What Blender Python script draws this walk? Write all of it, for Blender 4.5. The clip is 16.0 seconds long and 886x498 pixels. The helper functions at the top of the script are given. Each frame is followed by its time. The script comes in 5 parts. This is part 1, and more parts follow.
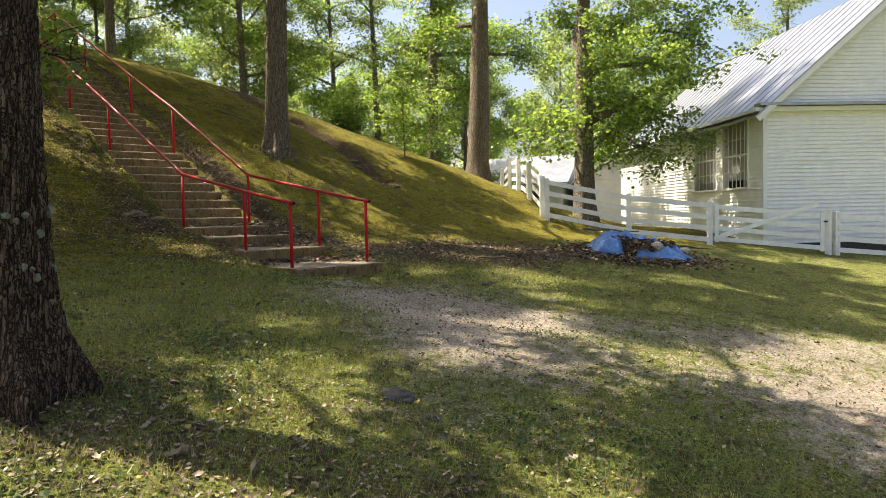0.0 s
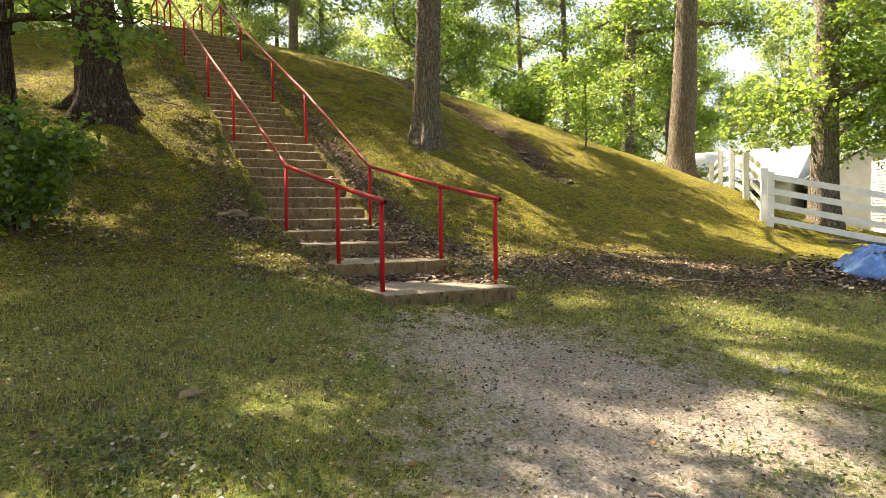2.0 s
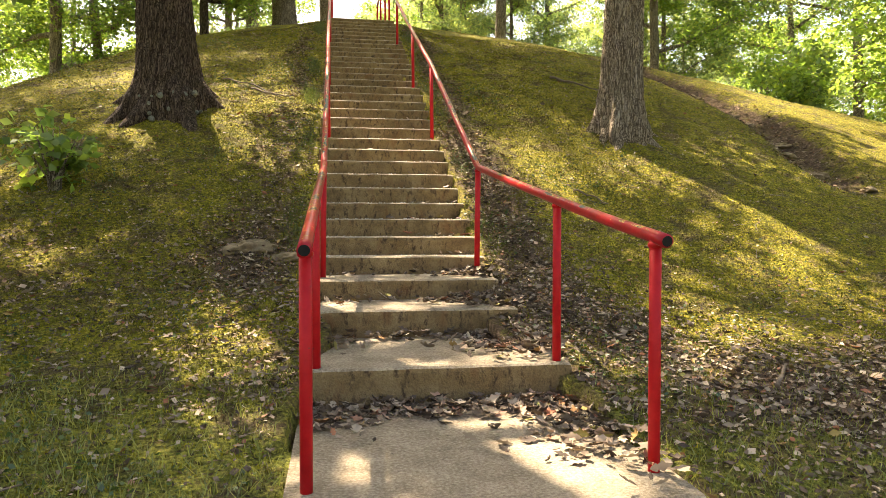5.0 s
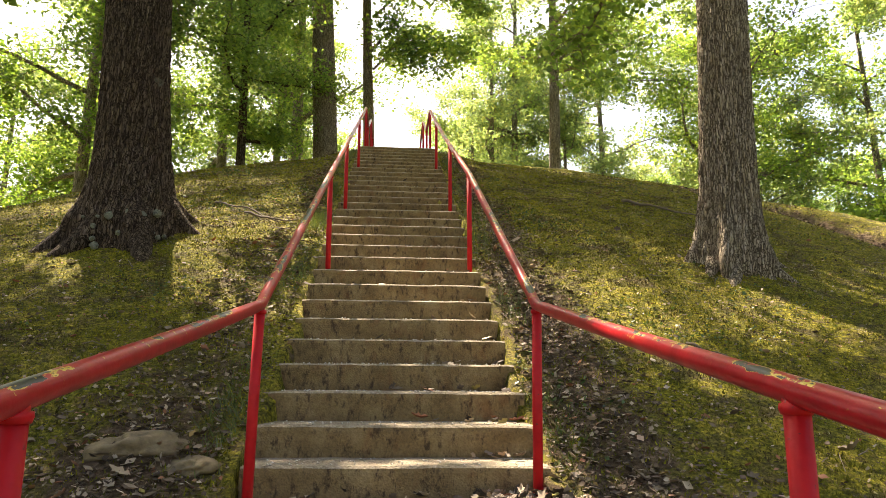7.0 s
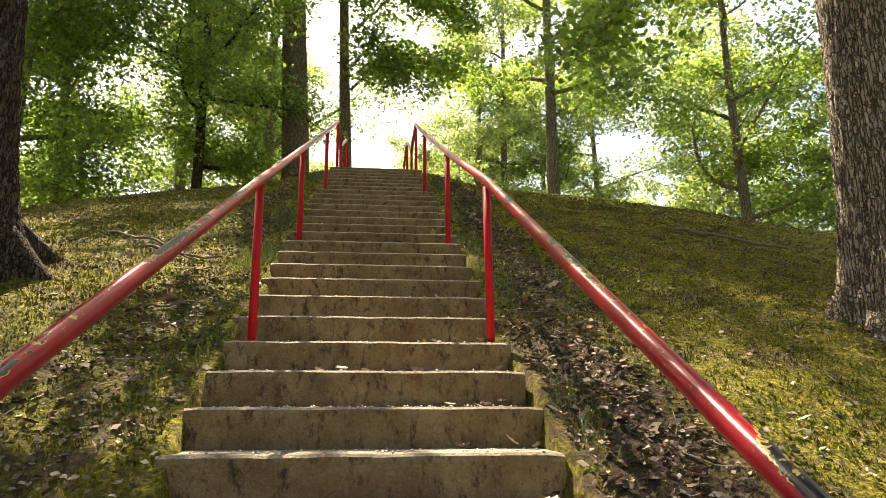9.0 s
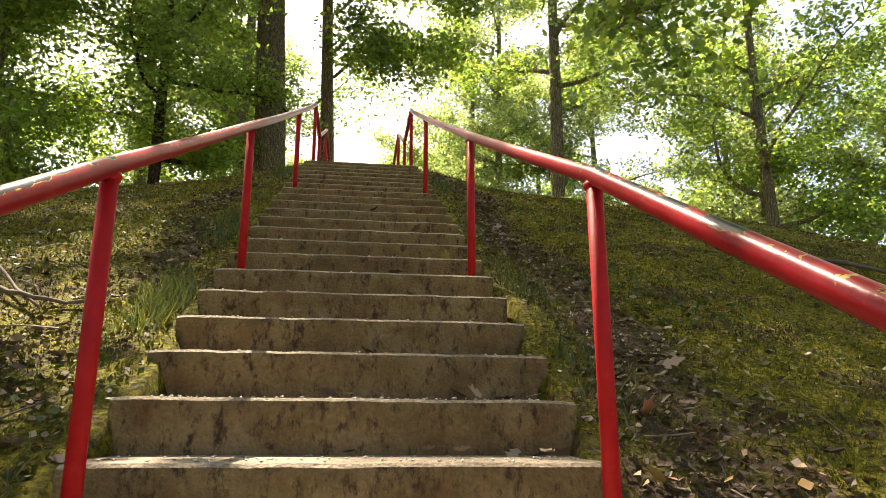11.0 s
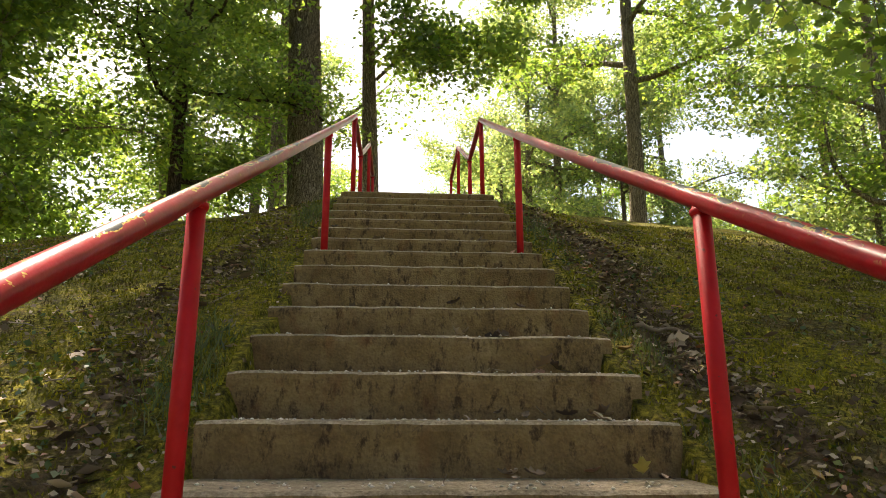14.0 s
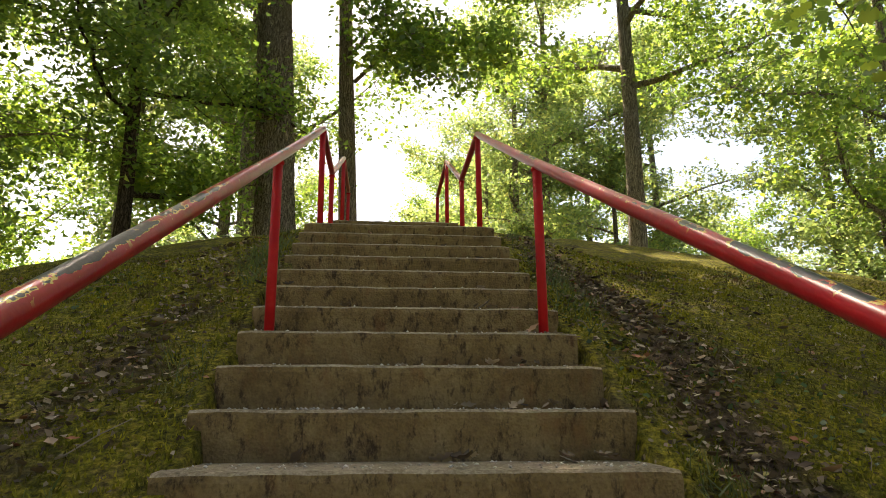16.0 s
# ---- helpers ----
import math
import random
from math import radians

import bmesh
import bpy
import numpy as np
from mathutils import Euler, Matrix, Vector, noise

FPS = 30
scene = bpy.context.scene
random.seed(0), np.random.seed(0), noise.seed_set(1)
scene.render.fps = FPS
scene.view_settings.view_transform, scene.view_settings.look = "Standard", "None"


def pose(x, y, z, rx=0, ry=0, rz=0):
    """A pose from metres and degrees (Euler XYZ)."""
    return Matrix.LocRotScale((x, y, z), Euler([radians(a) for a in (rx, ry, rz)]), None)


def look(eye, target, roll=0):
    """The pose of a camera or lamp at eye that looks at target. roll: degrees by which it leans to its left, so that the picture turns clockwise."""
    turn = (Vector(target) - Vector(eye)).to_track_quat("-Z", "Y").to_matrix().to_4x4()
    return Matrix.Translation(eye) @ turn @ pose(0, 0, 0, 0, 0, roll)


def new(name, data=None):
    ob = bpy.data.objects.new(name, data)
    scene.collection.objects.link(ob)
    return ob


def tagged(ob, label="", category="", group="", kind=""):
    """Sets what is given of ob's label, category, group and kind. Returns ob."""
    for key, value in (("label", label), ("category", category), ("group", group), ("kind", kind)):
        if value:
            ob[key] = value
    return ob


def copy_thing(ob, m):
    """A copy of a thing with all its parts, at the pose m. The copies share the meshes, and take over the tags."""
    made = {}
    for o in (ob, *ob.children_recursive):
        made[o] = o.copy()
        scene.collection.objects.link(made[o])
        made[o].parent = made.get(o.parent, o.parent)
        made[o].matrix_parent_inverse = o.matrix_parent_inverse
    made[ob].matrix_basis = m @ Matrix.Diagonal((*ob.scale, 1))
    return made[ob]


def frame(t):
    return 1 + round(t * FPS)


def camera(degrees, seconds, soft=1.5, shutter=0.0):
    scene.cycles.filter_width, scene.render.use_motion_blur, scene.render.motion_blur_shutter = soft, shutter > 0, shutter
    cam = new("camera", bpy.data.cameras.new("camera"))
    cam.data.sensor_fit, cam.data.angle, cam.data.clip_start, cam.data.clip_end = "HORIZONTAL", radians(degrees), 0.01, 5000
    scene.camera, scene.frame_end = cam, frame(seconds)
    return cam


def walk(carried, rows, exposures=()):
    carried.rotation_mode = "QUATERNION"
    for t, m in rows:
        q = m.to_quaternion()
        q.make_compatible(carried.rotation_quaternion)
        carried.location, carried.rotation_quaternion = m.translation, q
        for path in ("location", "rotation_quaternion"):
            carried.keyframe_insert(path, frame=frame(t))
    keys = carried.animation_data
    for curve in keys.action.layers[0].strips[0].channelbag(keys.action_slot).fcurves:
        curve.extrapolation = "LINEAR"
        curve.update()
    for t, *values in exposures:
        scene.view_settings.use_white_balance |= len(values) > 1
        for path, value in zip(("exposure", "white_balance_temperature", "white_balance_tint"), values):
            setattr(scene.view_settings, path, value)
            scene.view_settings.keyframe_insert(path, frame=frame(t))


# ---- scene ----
cam = camera(66.0, 16.0, soft=0.8)
PATH = [
    (0, (-6.429, -8.542, 0.716), (-4.984, -7.162, 0.619), -1.3),
    (0.5, (-5.631, -8.114, 0.675), (-4.294, -6.629, 0.582), -1.2),
    (1, (-4.983, -7.674, 0.697), (-3.684, -6.156, 0.607), -1.0),
    (1.5, (-4.312, -7.112, 0.739), (-3.104, -5.52, 0.648), -0.9),
    (2, (-3.702, -6.561, 0.768), (-2.715, -4.824, 0.679), -0.6),
    (2.5, (-3.028, -5.981, 0.78), (-2.114, -4.204, 0.695), -0.6),
    (3, (-2.418, -5.35, 0.801), (-1.602, -3.526, 0.716), -0.5),
    (3.5, (-1.837, -4.636, 0.846), (-1.118, -2.772, 0.762), -0.5),
    (3.7, (-1.643, -4.376, 0.806), (-1.034, -2.472, 0.724), -0.4),
    (5.8, (-0.217, -1.622, 1.14), (-0.003, 0.367, 1.133), 0.4),
    (6, (-0.168, -1.359, 1.145), (0.004, 0.633, 1.216), 0.5),
    (6.5, (-0.09, -0.726, 1.185), (0.06, 1.249, 1.46), 0.3),
    (7, (-0.054, -0.007, 1.22), (0.092, 1.952, 1.598), 0.4),
    (7.5, (-0.102, 0.423, 1.389), (0.036, 2.377, 1.792), 0.2),
    (8, (-0.111, 0.966, 1.394), (0.031, 2.899, 1.887), 0.2),
    (8.5, (-0.09, 1.837, 1.566), (0.059, 3.768, 2.066), -0.2),
    (9, (0.016, 2.632, 1.833), (0.212, 4.563, 2.317), -0.2),
    (9.2, (0.007, 2.925, 1.914), (0.205, 4.852, 2.41), -0.4),
    (11.3, (-0.006, 5.047, 2.723), (0.24, 6.971, 3.209), 0.4),
    (11.5, (-0.018, 5.213, 2.828), (0.226, 7.137, 3.317), 0.4),
    (12, (-0.027, 5.586, 3.059), (0.216, 7.509, 3.552), 0.4),
    (12.5, (-0.06, 6.009, 3.202), (0.183, 7.932, 3.696), 0.2),
    (13, (-0.078, 6.389, 3.397), (0.161, 8.313, 3.891), 0.5),
    (13.5, (-0.173, 6.803, 3.571), (-0.038, 8.737, 4.063), 0.7),
    (14, (-0.146, 7.126, 3.795), (-0.03, 9.063, 4.28), 0.2),
    (14.5, (-0.187, 7.464, 3.984), (-0.099, 9.4, 4.475), 0.4),
    (15, (-0.177, 7.746, 4.091), (-0.018, 9.678, 4.582), 0.1),
    (15.5, (-0.104, 8.084, 4.26), (0.042, 10.017, 4.752), -0.2),
    (16, (-0.139, 8.37, 4.489), (0.033, 10.302, 4.979), -0.1),
]
TINT = 14
walk(cam, [(t, look(e, g, r)) for t, e, g, r in PATH], [(t, stops, kelvin, TINT) for t, stops, kelvin in ((0.0, 1.38, 6950), (0.5, 1.58, 7100), (1.0, 1.72, 7200), (1.8, 1.92, 7400), (2.5, 2.2, 7700), (3.7, 2.44, 8000), (6.0, 2.5, 7800), (6.6, 2.3, 7600), (8.0, 2.02, 7500), (9.0, 1.94, 7400), (12.0, 1.88, 7350), (16.0, 1.74, 7350))])

# ---- light ----
SUN_TO = Vector((-0.26, 0.56, 1.0)).normalized()
elev, azim = math.asin(SUN_TO.z), math.atan2(SUN_TO.x, SUN_TO.y)
world = bpy.data.worlds.new("sky")
scene.world = world
world.use_nodes = True
nt = world.node_tree
sky = nt.nodes.new("ShaderNodeTexSky")
sky.sky_type, sky.sun_disc = "NISHITA", False
sky.sun_elevation, sky.sun_rotation = elev, azim
sky.air_density, sky.dust_density, sky.ozone_density = 1.0, 4.0, 1.0
nt.links.new(sky.outputs[0], nt.nodes["Background"].inputs[0])
nt.nodes["Background"].inputs[1].default_value = 0.10
sun = new("sun", bpy.data.lights.new("sun", "SUN"))
sun.data.energy, sun.data.angle, sun.data.color = 5.0, radians(0.55), (1.0, 0.93, 0.80)
sun.matrix_world = look(SUN_TO * 60, (0, 0, 0))

# ---- materials ----
def material(name, build, rough=0.8, metal=0.0):
    """A principled material; build(n, link, bsdf, pos) adds its nodes."""
    m = bpy.data.materials.new(name)
    m.use_nodes = True
    t = m.node_tree
    bsdf = t.nodes["Principled BSDF"]
    bsdf.inputs["Roughness"].default_value = rough
    bsdf.inputs["Metallic"].default_value = metal
    pos = t.nodes.new("ShaderNodeTexCoord").outputs["Object"]
    build(t.nodes, t.links.new, bsdf, pos)
    return m


def noise_tex(n, link, pos, scale, detail=4.0, rough=0.6, stretch=None):
    if stretch:
        mp = n.new("ShaderNodeMapping")
        mp.inputs["Scale"].default_value = stretch
        link(pos, mp.inputs[0])
        pos = mp.outputs[0]
    x = n.new("ShaderNodeTexNoise")
    x.inputs["Scale"].default_value, x.inputs["Detail"].default_value, x.inputs["Roughness"].default_value = scale, detail, rough
    link(pos, x.inputs["Vector"])
    return x.outputs["Fac"]


def ramp(n, link, fac, stops):
    r = n.new("ShaderNodeValToRGB")
    e = r.color_ramp.elements
    while len(e) < len(stops):
        e.new(0.5)
    for el, (p, c) in zip(e, stops):
        el.position, el.color = p, (*c, 1) if len(c) == 3 else c
    link(fac, r.inputs[0])
    return r.outputs[0]


def mix(n, link, fac, a, b, kind="MIX"):
    m = n.new("ShaderNodeMix")
    m.data_type, m.blend_type = "RGBA", kind
    for s, v in ((m.inputs[0], fac), (m.inputs[6], a), (m.inputs[7], b)):
        if isinstance(v, (int, float)):
            s.default_value = v
        elif isinstance(v, tuple):
            s.default_value = (*v, 1)
        else:
            link(v, s)
    return m.outputs[2]


def bump(n, link, bsdf, height, strength, dist):
    b = n.new("ShaderNodeBump")
    b.inputs["Strength"].default_value, b.inputs["Distance"].default_value = strength, dist
    link(height, b.inputs["Height"])
    link(b.outputs[0], bsdf.inputs["Normal"])


def rnd(n, island=True):
    return n.new("ShaderNodeNewGeometry").outputs["Random Per Island"] if island else n.new("ShaderNodeObjectInfo").outputs["Random"]


def ground_build(n, link, b, pos):
    cover = n.new("ShaderNodeVertexColor")
    cover.layer_name = "cover"
    sep = n.new("ShaderNodeSeparateColor")
    link(cover.outputs[0], sep.inputs[0])
    fine, mid, big = noise_tex(n, link, pos, 38, 6, 0.7), noise_tex(n, link, pos, 6, 5, 0.65), noise_tex(n, link, pos, 0.9, 4)
    dirt = ramp(n, link, fine, [(0.25, (0.11, 0.09, 0.068)), (0.44, (0.285, 0.238, 0.18)), (0.58, (0.455, 0.395, 0.315)), (0.72, (0.65, 0.585, 0.49))])
    soil = ramp(n, link, fine, [(0.3, (0.035, 0.026, 0.016)), (0.55, (0.085, 0.062, 0.038)), (0.75, (0.17, 0.13, 0.085))])
    clump = mix(n, link, 0.5, mid, noise_tex(n, link, pos, 17, 5, 0.7))
    moss = ramp(n, link, clump, [(0.33, (0.046, 0.044, 0.012)), (0.44, (0.128, 0.122, 0.016)), (0.53, (0.242, 0.212, 0.022)), (0.64, (0.41, 0.31, 0.043))])
    turf = ramp(n, link, clump, [(0.33, (0.07, 0.08, 0.022)), (0.5, (0.19, 0.218, 0.052)), (0.66, (0.36, 0.345, 0.125))])
    grain = ramp(n, link, fine, [(0.36, (0.30, 0.30, 0.30)), (0.5, (0.88, 0.88, 0.88)), (0.63, (1.65, 1.6, 1.4))])
    green = mix(n, link, sep.outputs[1], turf, moss)
    green = mix(n, link, 1.0, green, grain, "MULTIPLY")
    spots = ramp(n, link, mid, [(0.52, (0, 0, 0)), (0.68, (0.85, 0.85, 0.85))])
    green = mix(n, link, spots, green, soil)
    worn = ramp(n, link, noise_tex(n, link, pos, 2.3, 5, 0.65), [(0.53, (0, 0, 0)), (0.64, (0.7, 0.7, 0.7))])
    green = mix(n, link, worn, green, soil)
    litter = ramp(n, link, noise_tex(n, link, pos, 16, 5, 0.7), [(0.3, (0.03, 0.02, 0.013)), (0.5, (0.10, 0.065, 0.04)), (0.7, (0.22, 0.155, 0.105))])
    add = n.new("ShaderNodeMath")
    add.operation = "MULTIPLY_ADD"
    link(mid, add.inputs[0])
    add.inputs[1].default_value = 1.6
    add.inputs[2].default_value = -0.8

    def edged(mask):
        s = n.new("ShaderNodeMath")
        s.operation = "ADD"
        link(mask, s.inputs[0])
        link(add.outputs[0], s.inputs[1])
        return ramp(n, link, s.outputs[0], [(0.3, (0, 0, 0)), (0.7, (1, 1, 1))])
    c = mix(n, link, edged(sep.outputs[0]), green, dirt)
    c = mix(n, link, edged(sep.outputs[2]), c, litter)
    crumb = n.new("ShaderNodeTexVoronoi")
    crumb.inputs["Scale"].default_value = 34
    link(pos, crumb.inputs["Vector"])
    pick = n.new("ShaderNodeSeparateColor")
    link(crumb.outputs["Color"], pick.inputs[0])
    chip = mix(n, link, 1.0, ramp(n, link, pick.outputs[0], [(0.88, (0, 0, 0)), (0.90, (1, 1, 1))]), ramp(n, link, crumb.outputs["Distance"], [(0.28, (1, 1, 1)), (0.42, (0, 0, 0))]), "MULTIPLY")
    c = mix(n, link, chip, c, ramp(n, link, pick.outputs[1], [(0.0, (0.03, 0.022, 0.014)), (0.45, (0.09, 0.062, 0.038)), (0.8, (0.20, 0.145, 0.095)), (1.0, (0.36, 0.29, 0.21))]))
    c = mix(n, link, 0.5, c, mix(n, link, 1.0, c, ramp(n, link, big, [(0.3, (0.6, 0.6, 0.6)), (0.7, (1.4, 1.4, 1.4))]), "MULTIPLY"))
    link(c, b.inputs["Base Color"])
    b.inputs["Specular IOR Level"].default_value = 0.15
    bump(n, link, b, fine, 1.0, 0.05)


def concrete_build(n, link, b, pos):
    fine, mid = noise_tex(n, link, pos, 60, 6, 0.7), noise_tex(n, link, pos, 5, 6, 0.65)
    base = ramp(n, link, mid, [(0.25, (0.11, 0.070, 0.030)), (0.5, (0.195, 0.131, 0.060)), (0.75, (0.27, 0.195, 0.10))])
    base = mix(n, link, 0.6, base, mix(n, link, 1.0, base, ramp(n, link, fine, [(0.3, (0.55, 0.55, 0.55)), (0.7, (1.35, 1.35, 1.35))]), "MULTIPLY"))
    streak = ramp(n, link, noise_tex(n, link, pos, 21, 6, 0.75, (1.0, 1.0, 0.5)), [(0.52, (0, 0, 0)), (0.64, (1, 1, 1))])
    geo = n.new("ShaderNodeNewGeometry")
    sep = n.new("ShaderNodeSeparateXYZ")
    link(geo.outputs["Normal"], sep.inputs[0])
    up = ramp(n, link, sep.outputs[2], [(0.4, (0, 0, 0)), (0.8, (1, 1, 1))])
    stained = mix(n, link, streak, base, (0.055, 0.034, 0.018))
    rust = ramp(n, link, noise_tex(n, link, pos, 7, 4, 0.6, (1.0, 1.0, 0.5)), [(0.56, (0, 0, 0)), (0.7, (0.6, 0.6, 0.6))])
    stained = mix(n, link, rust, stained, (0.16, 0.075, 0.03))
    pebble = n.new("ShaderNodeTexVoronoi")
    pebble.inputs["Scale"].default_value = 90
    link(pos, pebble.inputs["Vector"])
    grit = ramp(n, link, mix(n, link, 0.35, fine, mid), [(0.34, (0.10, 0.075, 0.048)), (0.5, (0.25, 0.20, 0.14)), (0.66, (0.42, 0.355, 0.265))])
    # faces turned up take the paler tread colour, upright ones the stained brown
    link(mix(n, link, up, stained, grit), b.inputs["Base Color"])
    b.inputs["Specular IOR Level"].default_value = 0.25
    bump(n, link, b, mix(n, link, 0.4, fine, pebble.outputs["Distance"]), 0.7, 0.012)


def red_build(n, link, b, pos):
    mid, fine = noise_tex(n, link, pos, 14, 5, 0.6), noise_tex(n, link, pos, 45, 4, 0.6)
    red = ramp(n, link, mid, [(0.3, (0.36, 0.006, 0.010)), (0.6, (0.46, 0.010, 0.014)), (0.85, (0.48, 0.03, 0.03))])
    link(mix(n, link, ramp(n, link, fine, [(0.66, (0, 0, 0)), (0.70, (0.8, 0.8, 0.8))]), red, (0.10, 0.03, 0.025)), b.inputs["Base Color"])
    b.inputs["Specular IOR Level"].default_value = 0.2
    b.inputs["Coat Roughness"].default_value = 0.25
    bump(n, link, b, fine, 0.25, 0.004)


def rail_build(n, link, b, pos):
    """Crimson gloss paint, worn on top to yellow primer and black undercoat."""
    mid, fine = noise_tex(n, link, pos, 14, 5, 0.6), noise_tex(n, link, pos, 50, 4, 0.6)
    red = ramp(n, link, mid, [(0.3, (0.27, 0.005, 0.011)), (0.6, (0.37, 0.009, 0.017)), (0.85, (0.39, 0.035, 0.035))])
    sep = n.new("ShaderNodeSeparateXYZ")
    link(n.new("ShaderNodeNewGeometry").outputs["Normal"], sep.inputs[0])
    rubbed = ramp(n, link, sep.outputs[2], [(0.05, (0.0, 0.0, 0.0)), (0.75, (1, 1, 1))])
    long = noise_tex(n, link, pos, 1.7, 4, 0.6, (3.0, 1.0, 1.0))
    small = noise_tex(n, link, pos, 11, 4, 0.65, (1.6, 0.7, 1.0))
    wear = mix(n, link, 0.55, mix(n, link, 0.45, long, small), rubbed, "SOFT_LIGHT")
    bare = ramp(n, link, wear, [(0.668, (0, 0, 0)), (0.675, (1, 1, 1))])
    rim = ramp(n, link, wear, [(0.656, (0, 0, 0)), (0.660, (1, 1, 1)), (0.675, (1, 1, 1)), (0.680, (0, 0, 0))])
    broken = ramp(n, link, noise_tex(n, link, pos, 24, 3, 0.6), [(0.47, (0, 0, 0)), (0.50, (1, 1, 1))])
    c = mix(n, link, bare, red, (0.014, 0.015, 0.020))
    c = mix(n, link, mix(n, link, 1.0, rim, broken, "MULTIPLY"), c, (0.56, 0.40, 0.07))
    speck = mix(n, link, 1.0, ramp(n, link, noise_tex(n, link, pos, 30, 3, 0.6), [(0.655, (0, 0, 0)), (0.668, (1, 1, 1))]), rubbed, "MULTIPLY")
    c = mix(n, link, speck, c, (0.55, 0.40, 0.10))
    link(c, b.inputs["Base Color"])
    b.inputs["Specular IOR Level"].default_value = 0.3
    bump(n, link, b, mix(n, link, 0.5, fine, bare), 0.35, 0.003)


def bark_with(dark, mid_c, light):
    def build(n, link, b, pos):
        ridge = noise_tex(n, link, pos, 42, 6, 0.7, (1.0, 1.0, 0.10))
        patch, fine = noise_tex(n, link, pos, 3.5, 4, 0.6), noise_tex(n, link, pos, 70, 4, 0.7)
        v = n.new("ShaderNodeTexVoronoi")
        v.feature = "DISTANCE_TO_EDGE"
        v.inputs["Scale"].default_value = 44
        mp = n.new("ShaderNodeMapping")
        mp.inputs["Scale"].default_value = (1, 1, 0.11)
        link(pos, mp.inputs[0])
        warp = mix(n, link, 0.12, mp.outputs[0], noise_tex(n, link, pos, 7, 3))
        link(warp, v.inputs["Vector"])
        plates = ramp(n, link, v.outputs["Distance"], [(0.02, (0, 0, 0)), (0.16, (1, 1, 1))])
        c = ramp(n, link, ridge, [(0.36, dark), (0.5, mid_c), (0.66, light)])
        c = mix(n, link, plates, tuple(k * 0.55 for k in dark), c)
        lichen = ramp(n, link, patch, [(0.66, (0, 0, 0)), (0.72, (0.7, 0.7, 0.7))])
        c = mix(n, link, mix(n, link, 1.0, lichen, ramp(n, link, fine, [(0.4, (0, 0, 0)), (0.6, (1, 1, 1))]), "MULTIPLY"), c, (0.27, 0.28, 0.22))
        link(c, b.inputs["Base Color"])
        b.inputs["Specular IOR Level"].default_value = 0.12
        bump(n, link, b, mix(n, link, 0.55, plates, ridge), 1.0, 0.05)
    return build


def leaf_material(name, top, glow, part=0.5):
    m = bpy.data.materials.new(name)
    m.use_nodes = True
    t = m.node_tree
    n, link = t.nodes, t.links.new
    n.remove(n["Principled BSDF"])
    r = rnd(n)

    def shade(c):
        return ramp(n, link, r, [(0.0, tuple(k * 0.55 for k in c)), (0.5, c), (0.85, (c[0] * 1.5, c[1] * 1.25, c[2])), (1.0, (c[0] * 1.9, c[1] * 1.35, c[2] * 1.2))])
    d, g, s = n.new("ShaderNodeBsdfDiffuse"), n.new("ShaderNodeBsdfTranslucent"), n.new("ShaderNodeBsdfGlossy")
    s.inputs["Roughness"].default_value = 0.45
    link(shade(top), d.inputs[0])
    link(shade(glow), g.inputs[0])
    a, c = n.new("ShaderNodeMixShader"), n.new("ShaderNodeMixShader")
    a.inputs[0].default_value, c.inputs[0].default_value = part, 0.06
    link(d.outputs[0], a.inputs[1])
    link(g.outputs[0], a.inputs[2])
    link(a.outputs[0], c.inputs[1])
    link(s.outputs[0], c.inputs[2])
    link(c.outputs[0], n["Material Output"].inputs[0])
    return m


def plain(name, c, rough=0.6, var=0.15, scale=6.0, metal=0.0, bumpy=0.15):
    def build(n, link, b, pos):
        f = noise_tex(n, link, pos, scale, 5, 0.65)
        link(ramp(n, link, f, [(0.3, tuple(k * (1 - var) for k in c)), (0.7, tuple(min(1, k * (1 + var)) for k in c))]), b.inputs["Base Color"])
        bump(n, link, b, noise_tex(n, link, pos, scale * 8, 4), bumpy, 0.005)
    return material(name, build, rough, metal)


def litter_build(n, link, b, pos):
    link(ramp(n, link, rnd(n), [(0.0, (0.045, 0.028, 0.018)), (0.3, (0.105, 0.070, 0.044)), (0.6, (0.21, 0.155, 0.105)), (0.84, (0.42, 0.335, 0.24)), (0.95, (0.26, 0.085, 0.035)), (1.0, (0.30, 0.27, 0.07))]), b.inputs["Base Color"])


def moss_build(n, link, b, pos):
    patch = mix(n, link, 0.45, noise_tex(n, link, pos, 2.3, 5, 0.65), noise_tex(n, link, pos, 9, 4, 0.6))
    c = ramp(n, link, patch, [(0.36, (0.34, 0.285, 0.03)), (0.45, (0.22, 0.205, 0.021)), (0.52, (0.136, 0.136, 0.017)), (0.57, (0.085, 0.068, 0.022)), (0.66, (0.16, 0.105, 0.05))])
    link(mix(n, link, 1.0, c, ramp(n, link, rnd(n), [(0.0, (0.6, 0.6, 0.6)), (0.6, (0.95, 0.95, 0.95)), (1.0, (1.45, 1.4, 1.25))]), "MULTIPLY"), b.inputs["Base Color"])
    b.inputs["Specular IOR Level"].default_value = 0.1


